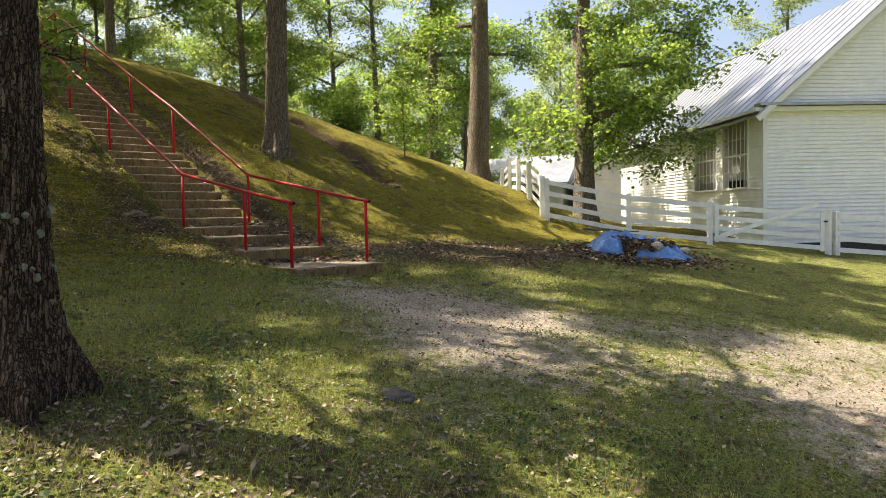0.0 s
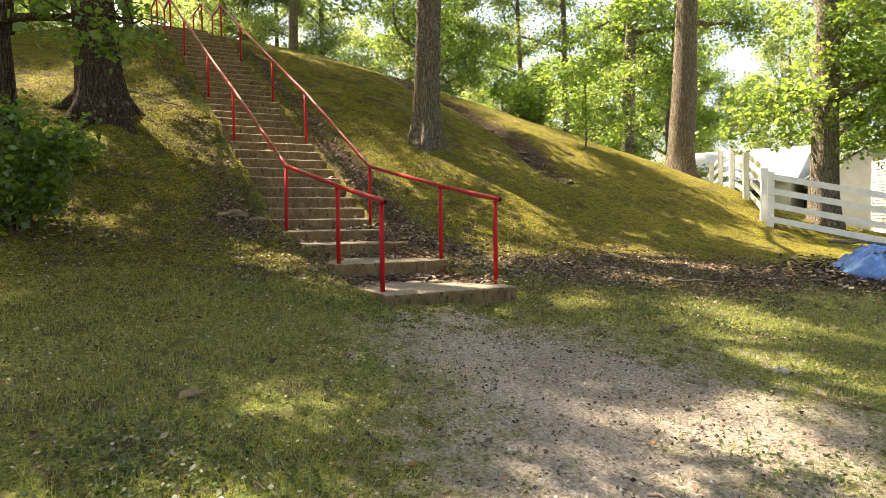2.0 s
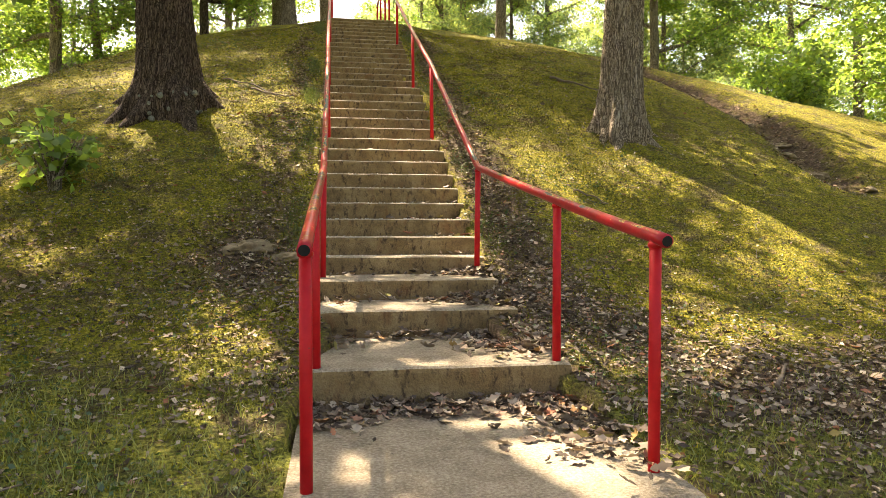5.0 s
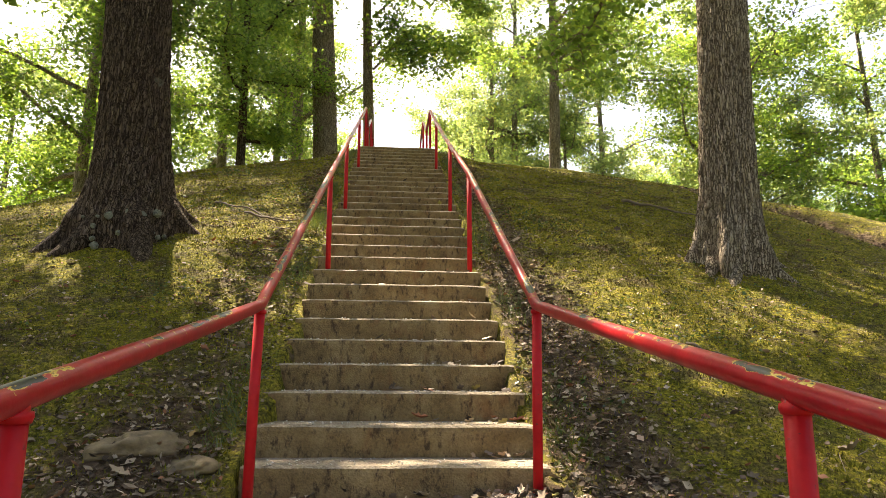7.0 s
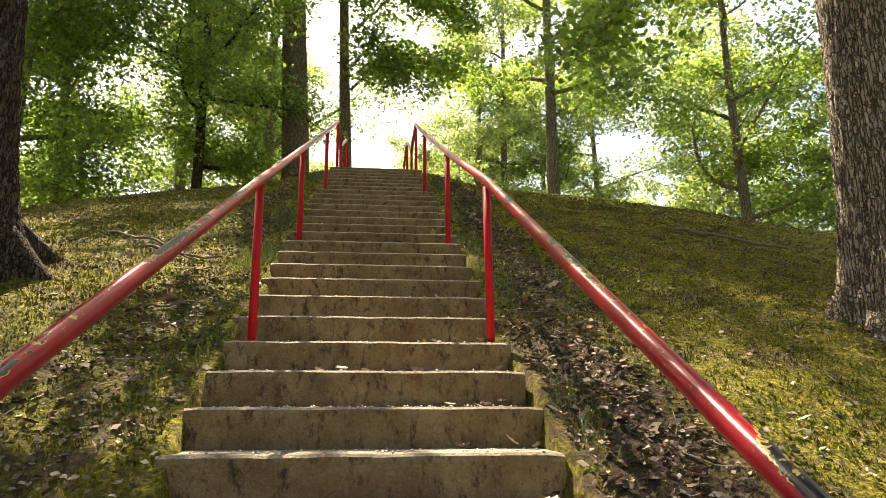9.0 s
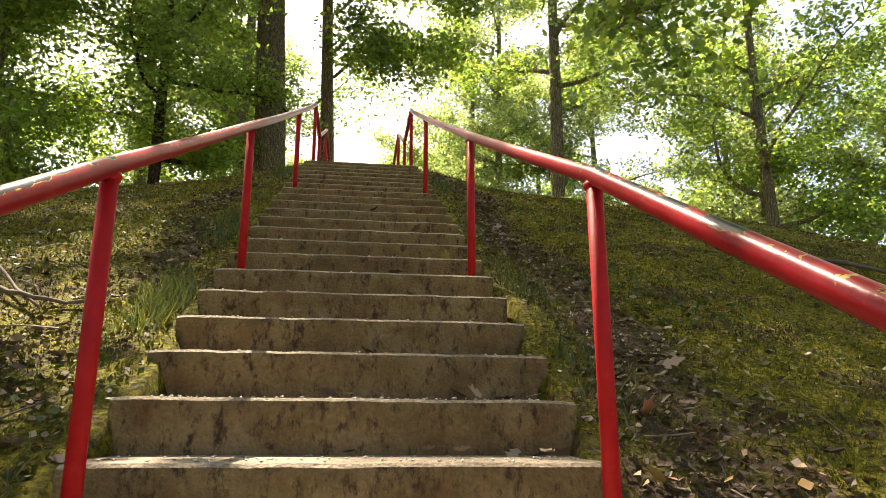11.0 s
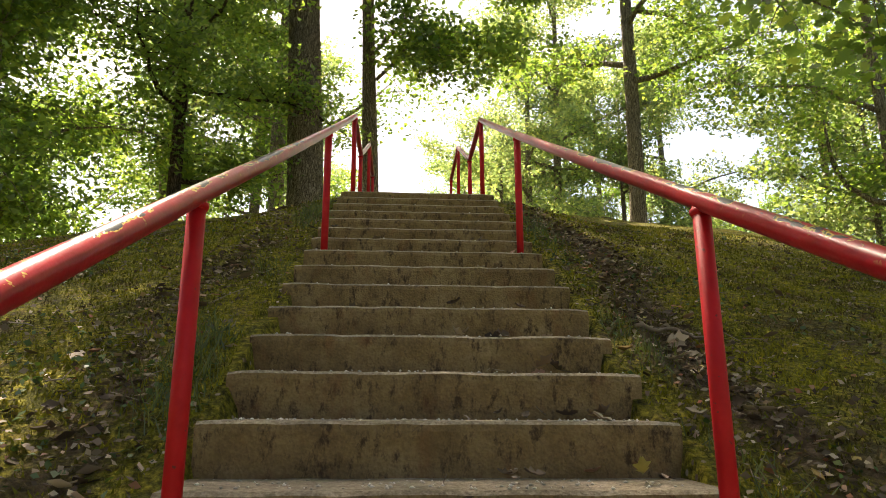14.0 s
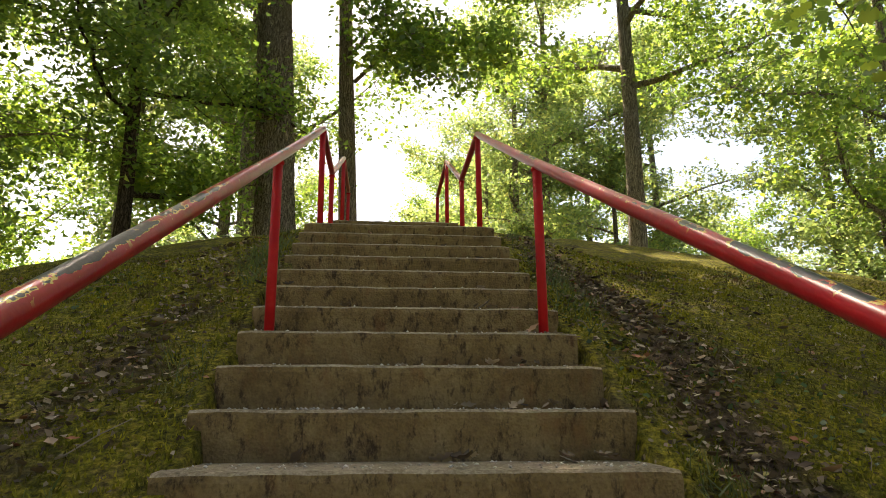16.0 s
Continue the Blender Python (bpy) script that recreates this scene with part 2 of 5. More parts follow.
M_GROUND = material("ground", ground_build, 0.95)
M_CONCRETE = material("weathered_concrete", concrete_build, 0.9)
M_RED = material("red_paint", red_build, 0.5)
M_RAIL = material("chipped_red_paint", rail_build, 0.3)
M_BARK_DARK = material("dark_bark", bark_with((0.042, 0.028, 0.020), (0.115, 0.080, 0.058), (0.22, 0.17, 0.13)), 0.95)
M_BARK_GREY = material("grey_bark", bark_with((0.14, 0.105, 0.073), (0.33, 0.265, 0.195), (0.50, 0.43, 0.335)), 0.95)
M_BARK_THIN = material("thin_bark", bark_with((0.15, 0.12, 0.09), (0.32, 0.27, 0.205), (0.48, 0.42, 0.34)), 0.95)
M_LEAF = leaf_material("oak_leaf", (0.054, 0.105, 0.022), (0.225, 0.385, 0.045), 0.52)
# lighter oak leaf: backlight lost in dense crowns is put into the colour
M_LEAF_LIGHT = leaf_material("bright_leaf", (0.08, 0.145, 0.036), (0.31, 0.49, 0.075), 0.58)
# pale greyish green: haze and glare over far trees, put into the colour
M_LEAF_HAZE = leaf_material("hazed_leaf", (0.11, 0.165, 0.075), (0.37, 0.51, 0.155), 0.6)
M_GRASS = leaf_material("grass_blade", (0.185, 0.22, 0.048), (0.29, 0.35, 0.065), 0.35)
M_VERGE = leaf_material("verge_blade", (0.075, 0.105, 0.022), (0.12, 0.165, 0.028), 0.3)
M_MOSSB = material("moss_tuft", moss_build, 0.95)
M_WEED = leaf_material("weed_leaf", (0.045, 0.088, 0.016), (0.08, 0.14, 0.02), 0.25)
M_LITTER = material("dead_leaf", litter_build, 0.8)
M_WHITE = plain("white_board_paint", (0.82, 0.82, 0.80), 0.55, 0.08, 3.0)
M_TRIM = plain("white_trim_paint", (0.78, 0.78, 0.76), 0.5, 0.05, 4.0)
M_ROOF = plain("grey_metal_roof", (0.33, 0.35, 0.38), 0.35, 0.2, 1.5, 0.6)
M_FENCE = plain("white_fence_paint", (0.78, 0.78, 0.77), 0.5, 0.1, 5.0)
M_TARP = plain("blue_tarp", (0.09, 0.21, 0.46), 0.5, 0.35, 9.0, 0.0, 0.8)
M_ROCK = plain("grey_stone", (0.062, 0.055, 0.048), 0.9, 0.35, 7.0, 0.0, 0.6)
M_MUDSTONE = plain("brown_stone", (0.17, 0.125, 0.07), 0.95, 0.5, 11.0, 0.0, 0.9)
M_TWIG = plain("dead_wood", (0.14, 0.105, 0.075), 0.9, 0.35, 12.0, 0.0, 0.5)
M_DARKROOM = plain("dark_interior", (0.03, 0.032, 0.035), 0.8, 0.2)
M_CURTAIN = plain("pale_curtain", (0.62, 0.61, 0.57), 0.9, 0.12, 9.0)
M_GLASS = bpy.data.materials.new("window_glass")
M_GLASS.use_nodes = True
gb = M_GLASS.node_tree.nodes["Principled BSDF"]
gb.inputs["Transmission Weight"].default_value, gb.inputs["Roughness"].default_value, gb.inputs["IOR"].default_value = 1.0, 0.02, 1.1
M_SOIL = plain("dark_soil", (0.06, 0.045, 0.03), 0.95, 0.5, 14.0, 0.0, 0.8)
M_PALE = plain("pale_stone", (0.42, 0.38, 0.31), 0.9, 0.2, 8.0, 0.0, 0.5)


def gravel_build(n, link, b, pos):
    link(ramp(n, link, rnd(n), [(0.0, (0.26, 0.23, 0.185)), (0.5, (0.48, 0.44, 0.375)), (1.0, (0.68, 0.64, 0.57))]), b.inputs["Base Color"])


M_GRAVEL = material("gravel", gravel_build, 0.9)
M_LICHEN = plain("pale_lichen", (0.15, 0.15, 0.115), 0.95, 0.6, 40.0, 0.0, 0.8)
M_DRYTWIG = plain("bleached_twig", (0.19, 0.15, 0.11), 0.9, 0.5, 3.0, 0.0, 0.3)
M_BORE_SHADE = plain("bore_shade", (0.006, 0.006, 0.006), 1.0, 0.1)

# ---- builders ----
def link_mesh(name, verts, faces, mat, parent=None, smooth=False):
    me = bpy.data.meshes.new(name)
    verts = np.asarray(verts, dtype=np.float32).reshape(-1, 3)
    if isinstance(faces, np.ndarray):
        me.vertices.add(len(verts))
        me.vertices.foreach_set("co", verts.ravel())
        k = faces.shape[1]
        me.loops.add(faces.size)
        me.loops.foreach_set("vertex_index", faces.astype(np.int32).ravel())
        me.polygons.add(len(faces))
        me.polygons.foreach_set("loop_start", np.arange(0, faces.size, k, dtype=np.int32))
        me.update(calc_edges=True)
    else:
        me.from_pydata([tuple(map(float, v)) for v in verts], [], faces)
        me.update()
    me.materials.append(mat)
    if smooth:
        me.polygons.foreach_set("use_smooth", np.ones(len(me.polygons), dtype=bool))
    ob = new(name, me)
    ob.parent = parent
    return ob


def part(name, bm, mat, parent, label="", smooth=False):
    me = bpy.data.meshes.new(name)
    bmesh.ops.recalc_face_normals(bm, faces=bm.faces)
    bm.to_mesh(me)
    bm.free()
    me.materials.append(mat)
    if smooth:
        me.polygons.foreach_set("use_smooth", np.ones(len(me.polygons), dtype=bool))
    ob = new(name, me)
    ob.parent = parent
    return tagged(ob, label)


def empty(name, m, label, category, group="", kind=""):
    ob = new(name)
    ob.matrix_world = m
    return tagged(ob, label, category, group, kind)


def box_bm(lo, hi, bevel=0.0, bm=None):
    bm = bm or bmesh.new()
    lo, hi = Vector(lo), Vector(hi)
    r = bmesh.ops.create_cube(bm, size=1.0, matrix=Matrix.Translation((lo + hi) / 2) @ Matrix.Diagonal((*(hi - lo), 1)))
    if bevel:
        es = list({e for v in r["verts"] for e in v.link_edges})
        bmesh.ops.bevel(bm, geom=es, offset=bevel, segments=2, profile=0.6, affect="EDGES")
    return bm


def tube(points, radii, sides=12, caps=True, rough=0.0, seed=0.0, phase=0.0):
    """Vertices and faces of a tube along points; rough makes its sides uneven."""
    P = [Vector(p) for p in points]
    V, Fc = [], []
    up = Vector((0.31, 0.95, 0.05)).normalized()
    for i, p in enumerate(P):
        d = (P[min(i + 1, len(P) - 1)] - P[max(i - 1, 0)]).normalized()
        a = d.cross(up)
        a = (a if a.length > 1e-3 else d.cross(Vector((1, 0, 0)))).normalized()
        b = d.cross(a)
        for j in range(sides):
            an = 2 * math.pi * j / sides + phase
            q = a * math.cos(an) + b * math.sin(an)
            r = radii[i]
            if rough:
                r *= 1 + rough * noise.noise(Vector((q.x * 3 + seed, q.y * 3, p.z * 0.5 + q.z))) + rough * 0.4 * noise.noise(Vector((q.x * 9, q.y * 9 + seed, p.z * 1.1)))
            V.append(p + q * r)
    for i in range(len(P) - 1):
        for j in range(sides):
            k = (j + 1) % sides
            Fc.append((i * sides + j, i * sides + k, (i + 1) * sides + k, (i + 1) * sides + j))
    if caps:
        Fc.append(tuple(range(sides - 1, -1, -1)))
        Fc.append(tuple(range((len(P) - 1) * sides, len(P) * sides)))
    return V, Fc


# ---- the lie of the land ----
def softplus(u, w=1.0):
    return w * np.logaddexp(0, u / w)


def softmin(a, b, w):
    return -w * np.logaddexp(-a / w, -b / w)


def nose_z(y):
    """Height of the line through the stair noses."""
    return np.interp(y, [-0.27, 1.2, 2.3, 3.02, 3.68, 13.95, 15.2, 16.6, 30], [-0.06, 0.21, 0.43, 0.60, 0.782, 6.08, 6.08, 6.88, 6.95])


def stair_edge(x, y):
    """How far from the middle the treads lie clear; past that, soil and drifted leaves cover their ends."""
    drift = np.where(x > 0, 0.27 * np.exp(-((y - 2.15) / 0.85) ** 2), 0.14 * np.exp(-((y - 1.9) / 0.5) ** 2))
    return 0.785 - drift + 0.03 * np.sin(y * 2.3 + x) + 0.025 * np.sin(y * 5.9 + 3 * x)


def land(x, y):
    x, y = np.asarray(x, dtype=float), np.asarray(y, dtype=float)
    yy = softmin(y, 22.0 + 0 * y, 1.5)
    xx = np.clip(x, -40, 40)
    flat = -0.0376 - 0.0155 * xx + 0.135 * softmin(np.maximum(y, -12), 3.0 + 0 * y, 1.0)
    ramp_up = 0.5877 * (yy - 2.185 + 0.048 * softplus(xx - 4, 2.0) + 0.161 * softplus(-xx - 3, 2.0))
    cap = 9.72 - 0.5274 * softplus(xx - 4.064, 2.0) - 1.987 * softplus(-(xx + 5.71), 2.0)
    hill = softmin(ramp_up, cap, 3.1245)
    z = flat + softplus(hill - flat, 0.25)
    z = np.maximum(z, -3.0)
    # the banks beside the stairs follow the steps
    w = np.exp(-(np.maximum(np.abs(x) - 0.7, 0) / 0.9) ** 2) * np.clip((y + 0.3) / 0.8, 0, 1) * np.clip((19 - y) / 2, 0, 1)
    z = z * (1 - w) + (nose_z(y) - 0.045) * w
    under = np.clip((stair_edge(x, y) - np.abs(x)) / 0.05, 0, 1) * np.clip((y + 0.12) / 0.1, 0, 1) * np.clip((18.6 - y) / 0.3, 0, 1)
    # a worn gully down the slope
    gx = 6.6 + 0.25 * np.sin(y * 0.9)
    for tx, ty, tr in ((-2.88, 7.38, 0.75), (3.52, 6.85, 0.6), (-5.24, -3.3, 0.6)):
        z = z + 0.09 * np.exp(-((x - tx) ** 2 + (y - ty) ** 2) / tr ** 2)
    z = z - 0.20 * np.exp(-((x - 0.3) / 0.85) ** 2 - ((y + 0.75) / 0.55) ** 2)
    z = z - 0.36 * np.exp(-((x - gx) / 0.42) ** 2) * np.clip((y - 5) / 1.5, 0, 1) * np.clip((14 - y) / 2, 0, 1)
    return z - 0.40 * under


def land_z(x, y):
    return float(land(x, y))


def wobble(x, y, s, o=0.0):
    return sum(np.sin(x * s * a + y * s * b + o + c) for a, b, c in ((1.0, 0.37, 0.3), (-0.53, 1.1, 1.7), (0.81, -0.9, 4.1), (1.7, 1.3, 2.2))) / 4


def covers(x, y):
    """How far each spot is bare dirt, moss, leaf litter."""
    cx = -0.2 + 0.35 * np.sin(y * 0.4)
    wd = 0.85 + 0.42 * np.clip(-y - 0.5, 0, 8)
    dirt = (0.74 - 0.03 * np.clip(-y - 2, 0, 8) + 0.3 * wobble(x, y, 0.9, 3.0)) * np.exp(-((x - cx - 0.3 * np.clip(-y - 3, 0, 6)) / wd) ** 2) * np.clip((-y - 0.1) / 0.5, 0, 1) + 0.25 * wobble(x, y, 1.6) * (y < 0)
    moss = np.clip((y + 1.4 + 1.3 * wobble(x, y, 0.45, 2.0) + 0.7 * wobble(x, y, 1.1)) / 3.0, 0, 1)
    right = np.exp(-((np.maximum(x - 1.2 - 0.08 * np.sin(y * 1.7), 0) + np.minimum(x - 1.2 - 0.08 * np.sin(y * 1.7), 0) * np.clip((y - 2.5) / 2, 0.35, 1)) / (0.24 + 0.22 * np.clip((8.5 - y) / 2, 0, 1) + 0.5 * np.clip((4 - y) / 3, 0, 1))) ** 2) * np.clip((y - 0.3) / 0.8, 0, 1) * np.clip((16.5 - y) / 3, 0, 1)
    left = np.exp(-((x + 1.25 + 0.08 * np.sin(y * 1.9)) / (0.22 + 0.25 * np.clip((8 - y) / 2, 0, 1))) ** 2) * np.clip((y - 2.5) / 1.0, 0, 1) * np.clip((15 - y) / 3, 0, 1) * 0.65
    toe = 1.25 * np.exp(-((x - 4.5) / 3.2) ** 2 - ((y - 1.0 + 0.14 * x) / 1.7) ** 2)
    # shaded patch left of the stairs, put in as darker leaf litter
    shade = 0.5 * np.exp(-((x + 3) / 2.2) ** 2 - ((y - 3.5) / 1.4) ** 2)
    gully = 1.6 * np.exp(-((x - 6.6 - 0.25 * np.sin(y * 0.9)) / 0.5) ** 2) * np.clip((y - 5) / 1.5, 0, 1)
    roots = 0.8 * np.exp(-((x + 4.9) ** 2 + (y + 3.9) ** 2) / 1.3) + 0.55 * np.exp(-((x + 4.2) ** 2 + (y + 6.2) ** 2) / 1.2)
    lit = np.clip(right + left + toe + shade + gully + roots, 0, 1) * (0.75 + 0.25 * wobble(x, y, 2.3, 1.0))
    return np.clip(dirt, 0, 1), moss, np.clip(lit, 0, 1)


def axis(lo, hi, step, far_lo, far_hi):
    a = list(np.arange(lo, hi, step))
    s, v = step, a[-1]
    while v < far_hi:
        s *= 1.16
        v += s
        a.append(v)
    s, v = step, a[0]
    while v > far_lo:
        s *= 1.16
        v -= s
        a.insert(0, v)
    return np.array(a)


def build_ground():
    xs, ys = axis(-9, 13, 0.1, -600, 600), axis(-10.5, 17, 0.085, -600, 600)
    xs = np.unique(np.round(np.concatenate([xs, np.arange(-1.6, 1.6, 0.04)]), 3))
    X, Y = np.meshgrid(xs, ys)
    near = np.clip(1 - (np.hypot(X - 1, Y - 3) - 18) / 12, 0, 1)
    Z = land(X, Y) + near * (0.03 * wobble(X, Y, 2.1) + 0.018 * wobble(X, Y, 6.3, 2.0) + 0.008 * wobble(X, Y, 19.0, 1.0))
    nx, ny = len(xs), len(ys)
    idx = np.arange(nx * ny).reshape(ny, nx)
    F = np.stack([idx[:-1, :-1], idx[:-1, 1:], idx[1:, 1:], idx[1:, :-1]], -1).reshape(-1, 4)
    ob = link_mesh("ground", np.stack([X, Y, Z], -1), F, M_GROUND, smooth=True)
    d, m, l = covers(X, Y)
    col = np.stack([d, m, l, np.ones_like(d)], -1).astype(np.float32)
    ob.data.color_attributes.new("cover", "FLOAT_COLOR", "POINT").data.foreach_set("color", col.ravel())
    tagged(ob, "mossy hillside and worn lawn with bare dirt and leaf litter", "ground", "", "structure")


build_ground()

# ---- stairs ----
STEPS = [(-0.27, 0.0, 1.55, -0.80, 0.82, 0.45), (1.20, 0.235, 1.3, -0.78, 0.79, 0.34), (2.30, 0.44, 1.0, -0.78, 0.76, 0.32), (3.02, 0.612, 0.9, -0.78, 0.78, 0.3)]
for k in range(5, 35):
    y = float(np.interp(k, [5, 13, 19, 27, 34], [3.68, 6.505, 8.725, 11.60, 13.95]))
    STEPS.append((y, 0.516 * (y + 0.15) - 1.194 + 0.035 * min(1, max(0, (k - 8) / 8)), 0.58 if k < 34 else 1.5, -0.81, 0.80, 0.3))
STEPS += [(15.25 + 0.33 * k, 6.11 + 0.162 * (k + 1), 0.6 if k < 4 else 2.2, -0.80, 0.79, 0.3) for k in range(5)]


def step(parent, y, z, depth, x0, x1, high, seed):
    n = 28
    prof = [(depth, -high), (0.012, -high), (0.004, -high * 0.5), (0.0, -0.035), (0.006, -0.012), (0.022, -0.001), (0.10, 0.0), (depth * 0.6, 0.003), (depth, 0.004)]
    V, Fc, m = [], [], len(prof)
    for i in range(n + 1):
        u = i / n
        x = x0 + (x1 - x0) * u
        edge = 0.004 * (max(0, abs(u - 0.5) - 0.45) / 0.05) ** 2
        for j, (a, b) in enumerate(prof):
            q = Vector((x * 2.2, seed * 3.7, b * 4))
            dy = 0.006 * noise.noise(q) + 0.005 * noise.noise(q * 5)
            dz = (0.003 * noise.noise(q * 2 + Vector((9, 0, 0))) - (0.007 * max(0, noise.noise(q * 4)) if j in (4, 5) else 0)) if j > 2 else 0
            V.append((x, y + a + (dy if j < 7 else 0) + (edge if j < 6 else 0), z + b + dz - (edge if j in (4, 5, 6) else 0)))
    for i in range(n):
        for j in range(m):
            k = (j + 1) % m
            Fc.append((i * m + j, (i + 1) * m + j, (i + 1) * m + k, i * m + k))
    Fc += [tuple(range(m)), tuple(n * m + j for j in reversed(range(m)))]
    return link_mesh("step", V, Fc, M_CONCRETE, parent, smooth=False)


stairs = empty("stairs", Matrix(), "long straight flight of weathered stained concrete steps up a hillside", "stairs", "", "structure")
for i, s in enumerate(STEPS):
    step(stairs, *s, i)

# ---- handrails ----
RAIL_L = [(-0.712, 0.0, 0.965, -0.05), (-0.712, 1.278, 1.185, 0.20), (-0.70, 3.40, 1.577, 0.56), (-0.70, 6.70, 3.266, 2.22), (-0.71, 8.94, 4.39, 3.36), (-0.71, 11.848, 5.86, 4.85), (-0.705, 14.1, 7.03, 6.05), (-0.70, 15.2, 7.02, 6.05), (-0.69, 16.85, 7.84, 6.85), (-0.69, 18.2, 7.84, 6.85)]
RAIL_R = [(0.735, 0.015, 0.995, -0.05), (0.722, 1.277, 1.205, 0.20), (0.708, 3.54, 1.612, 0.58), (0.71, 6.715, 3.316, 2.22), (0.70, 8.94, 4.405, 3.36), (0.69, 11.848, 5.868, 4.85), (0.695, 14.15, 7.05, 6.05), (0.68, 15.3, 7.03, 6.05), (0.665, 16.85, 7.84, 6.85), (0.66, 18.3, 7.84, 6.85)]


def handrail(pts):
    m = Matrix.Translation((pts[0][0], pts[0][1], 0))
    ob = empty("handrail", m, "red painted steel pipe handrail, chipped to black and yellow", "handrail", "handrails beside the stairs")
    line = [Vector(p[:3]) for p in pts]
    line.insert(0, line[0] + (line[0] - line[1]).normalized() * 0.10)
    fine = []
    for a, b in zip(line, line[1:]):
        n = max(2, int((b - a).length / 0.12))
        for i in range(n):
            u = i / n
            if 0 < i <= 1 and fine:
                continue
            fine.append(a.lerp(b, u) + Vector((0, 0, -0.004 * math.sin(math.pi * u))))
    fine.append(line[-1])
    V, Fc = tube(fine, [0.029] * len(fine), 14)
    link_mesh("rail_pipe", [v - m.translation for v in V], Fc, M_RAIL, ob, True)
    for x, y, z, foot in pts:
        lean = 0.012 * math.sin(y * 5)
        V, Fc = tube([(x + lean, y, foot - 0.1), (x + lean * 0.5, y, (foot + z) / 2), (x, y, z - 0.005)], [0.0255] * 3, 14)
        link_mesh("post", [v - m.translation for v in V], Fc, M_RED, ob, True)
        V, Fc = tube([(x, y, z - 0.045), (x, y, z - 0.034), (x, y, z - 0.024)], [0.029, 0.033, 0.031], 14)
        link_mesh("weld_collar", [v - m.translation for v in V], Fc, M_RED, ob, True)
    # black disc on the capped end, painting the shade inside the pipe
    d = (line[1] - line[0]).normalized()
    V, Fc = tube([line[0] - d * 0.004, line[0] - d * 0.003], [0.0225, 0.0225], 14)
    link_mesh("open_end", [v - m.translation for v in V], Fc, M_BORE_SHADE, ob)
    return ob


handrail(RAIL_L)
handrail(RAIL_R)


# ---- white board fence ----
def fence_run(posts, label, boards=4, high=1.27):
    o = Vector(posts[0])
    ob = empty("board_fence", Matrix.Translation(o), label, "fence")
    for i, p in enumerate(posts):
        p = Vector(p)
        bm = box_bm((-0.075, -0.075, -0.3), (0.075, 0.075, high), 0.012)
        bmesh.ops.create_cone(bm, cap_ends=True, segments=4, radius1=0.115, radius2=0.01, depth=0.04, matrix=Matrix.Translation((0, 0, high + 0.02)) @ Matrix.Rotation(math.pi / 4, 4, "Z"))
        q = part("post", bm, M_FENCE, ob)
        d = Vector(posts[min(i + 1, len(posts) - 1)]) - Vector(posts[max(i - 1, 0)])
        q.matrix_local = Matrix.Translation(p - o) @ Matrix.Rotation(math.atan2(d.y, d.x), 4, "Z")
        if i + 1 == len(posts):
            break
        e = Vector(posts[i + 1]) - p
        flat = math.hypot(e.x, e.y)
        for k in range(boards):
            zc = high - 0.12 - k * (high - 0.28) / (boards - 1)
            bm = bmesh.new()
            off = -0.095
            vs = []
            for s in (0, 1):
                for yy, zz in ((off - 0.014, -0.07), (off + 0.014, -0.07), (off + 0.014, 0.07), (off - 0.014, 0.07)):
                    vs.append(bm.verts.new((s * (flat + 0.02) - 0.01, yy, zc + zz + s * e.z)))
            for f in ((0, 1, 2, 3), (7, 6, 5, 4), (0, 4, 5, 1), (1, 5, 6, 2), (2, 6, 7, 3), (3, 7, 4, 0)):
                bm.faces.new([vs[j] for j in f])
            q = part("board", bm, M_FENCE, ob)
            q.matrix_local = Matrix.Translation(p - o) @ Matrix.Rotation(math.atan2(e.y, e.x), 4, "Z")
    return ob


def on_land(pts):
    return [(x, y, land_z(x, y)) for x, y in pts]


F1, F3, F4 = (10.95, 3.6), (13.3, -0.45), (15.9, -2.9)
fence_run(on_land([F1, ((F1[0] + F3[0]) / 2 + 0.15, (F1[1] + F3[1]) / 2), F3]), "white painted four-board fence at the foot of the hill")
fence_run(on_land([(F1[0] + 0.1 + 1.66 * i, F1[1] + 0.25 + 1.72 * i) for i in range(8)]), "white painted board fence climbing beside the slope")
fence_run(on_land([(F4[0] + 0.2 + 2.0 * i, F4[1] - 0.16 - 1.55 * i) for i in range(4)]), "white painted board fence in front of the house")


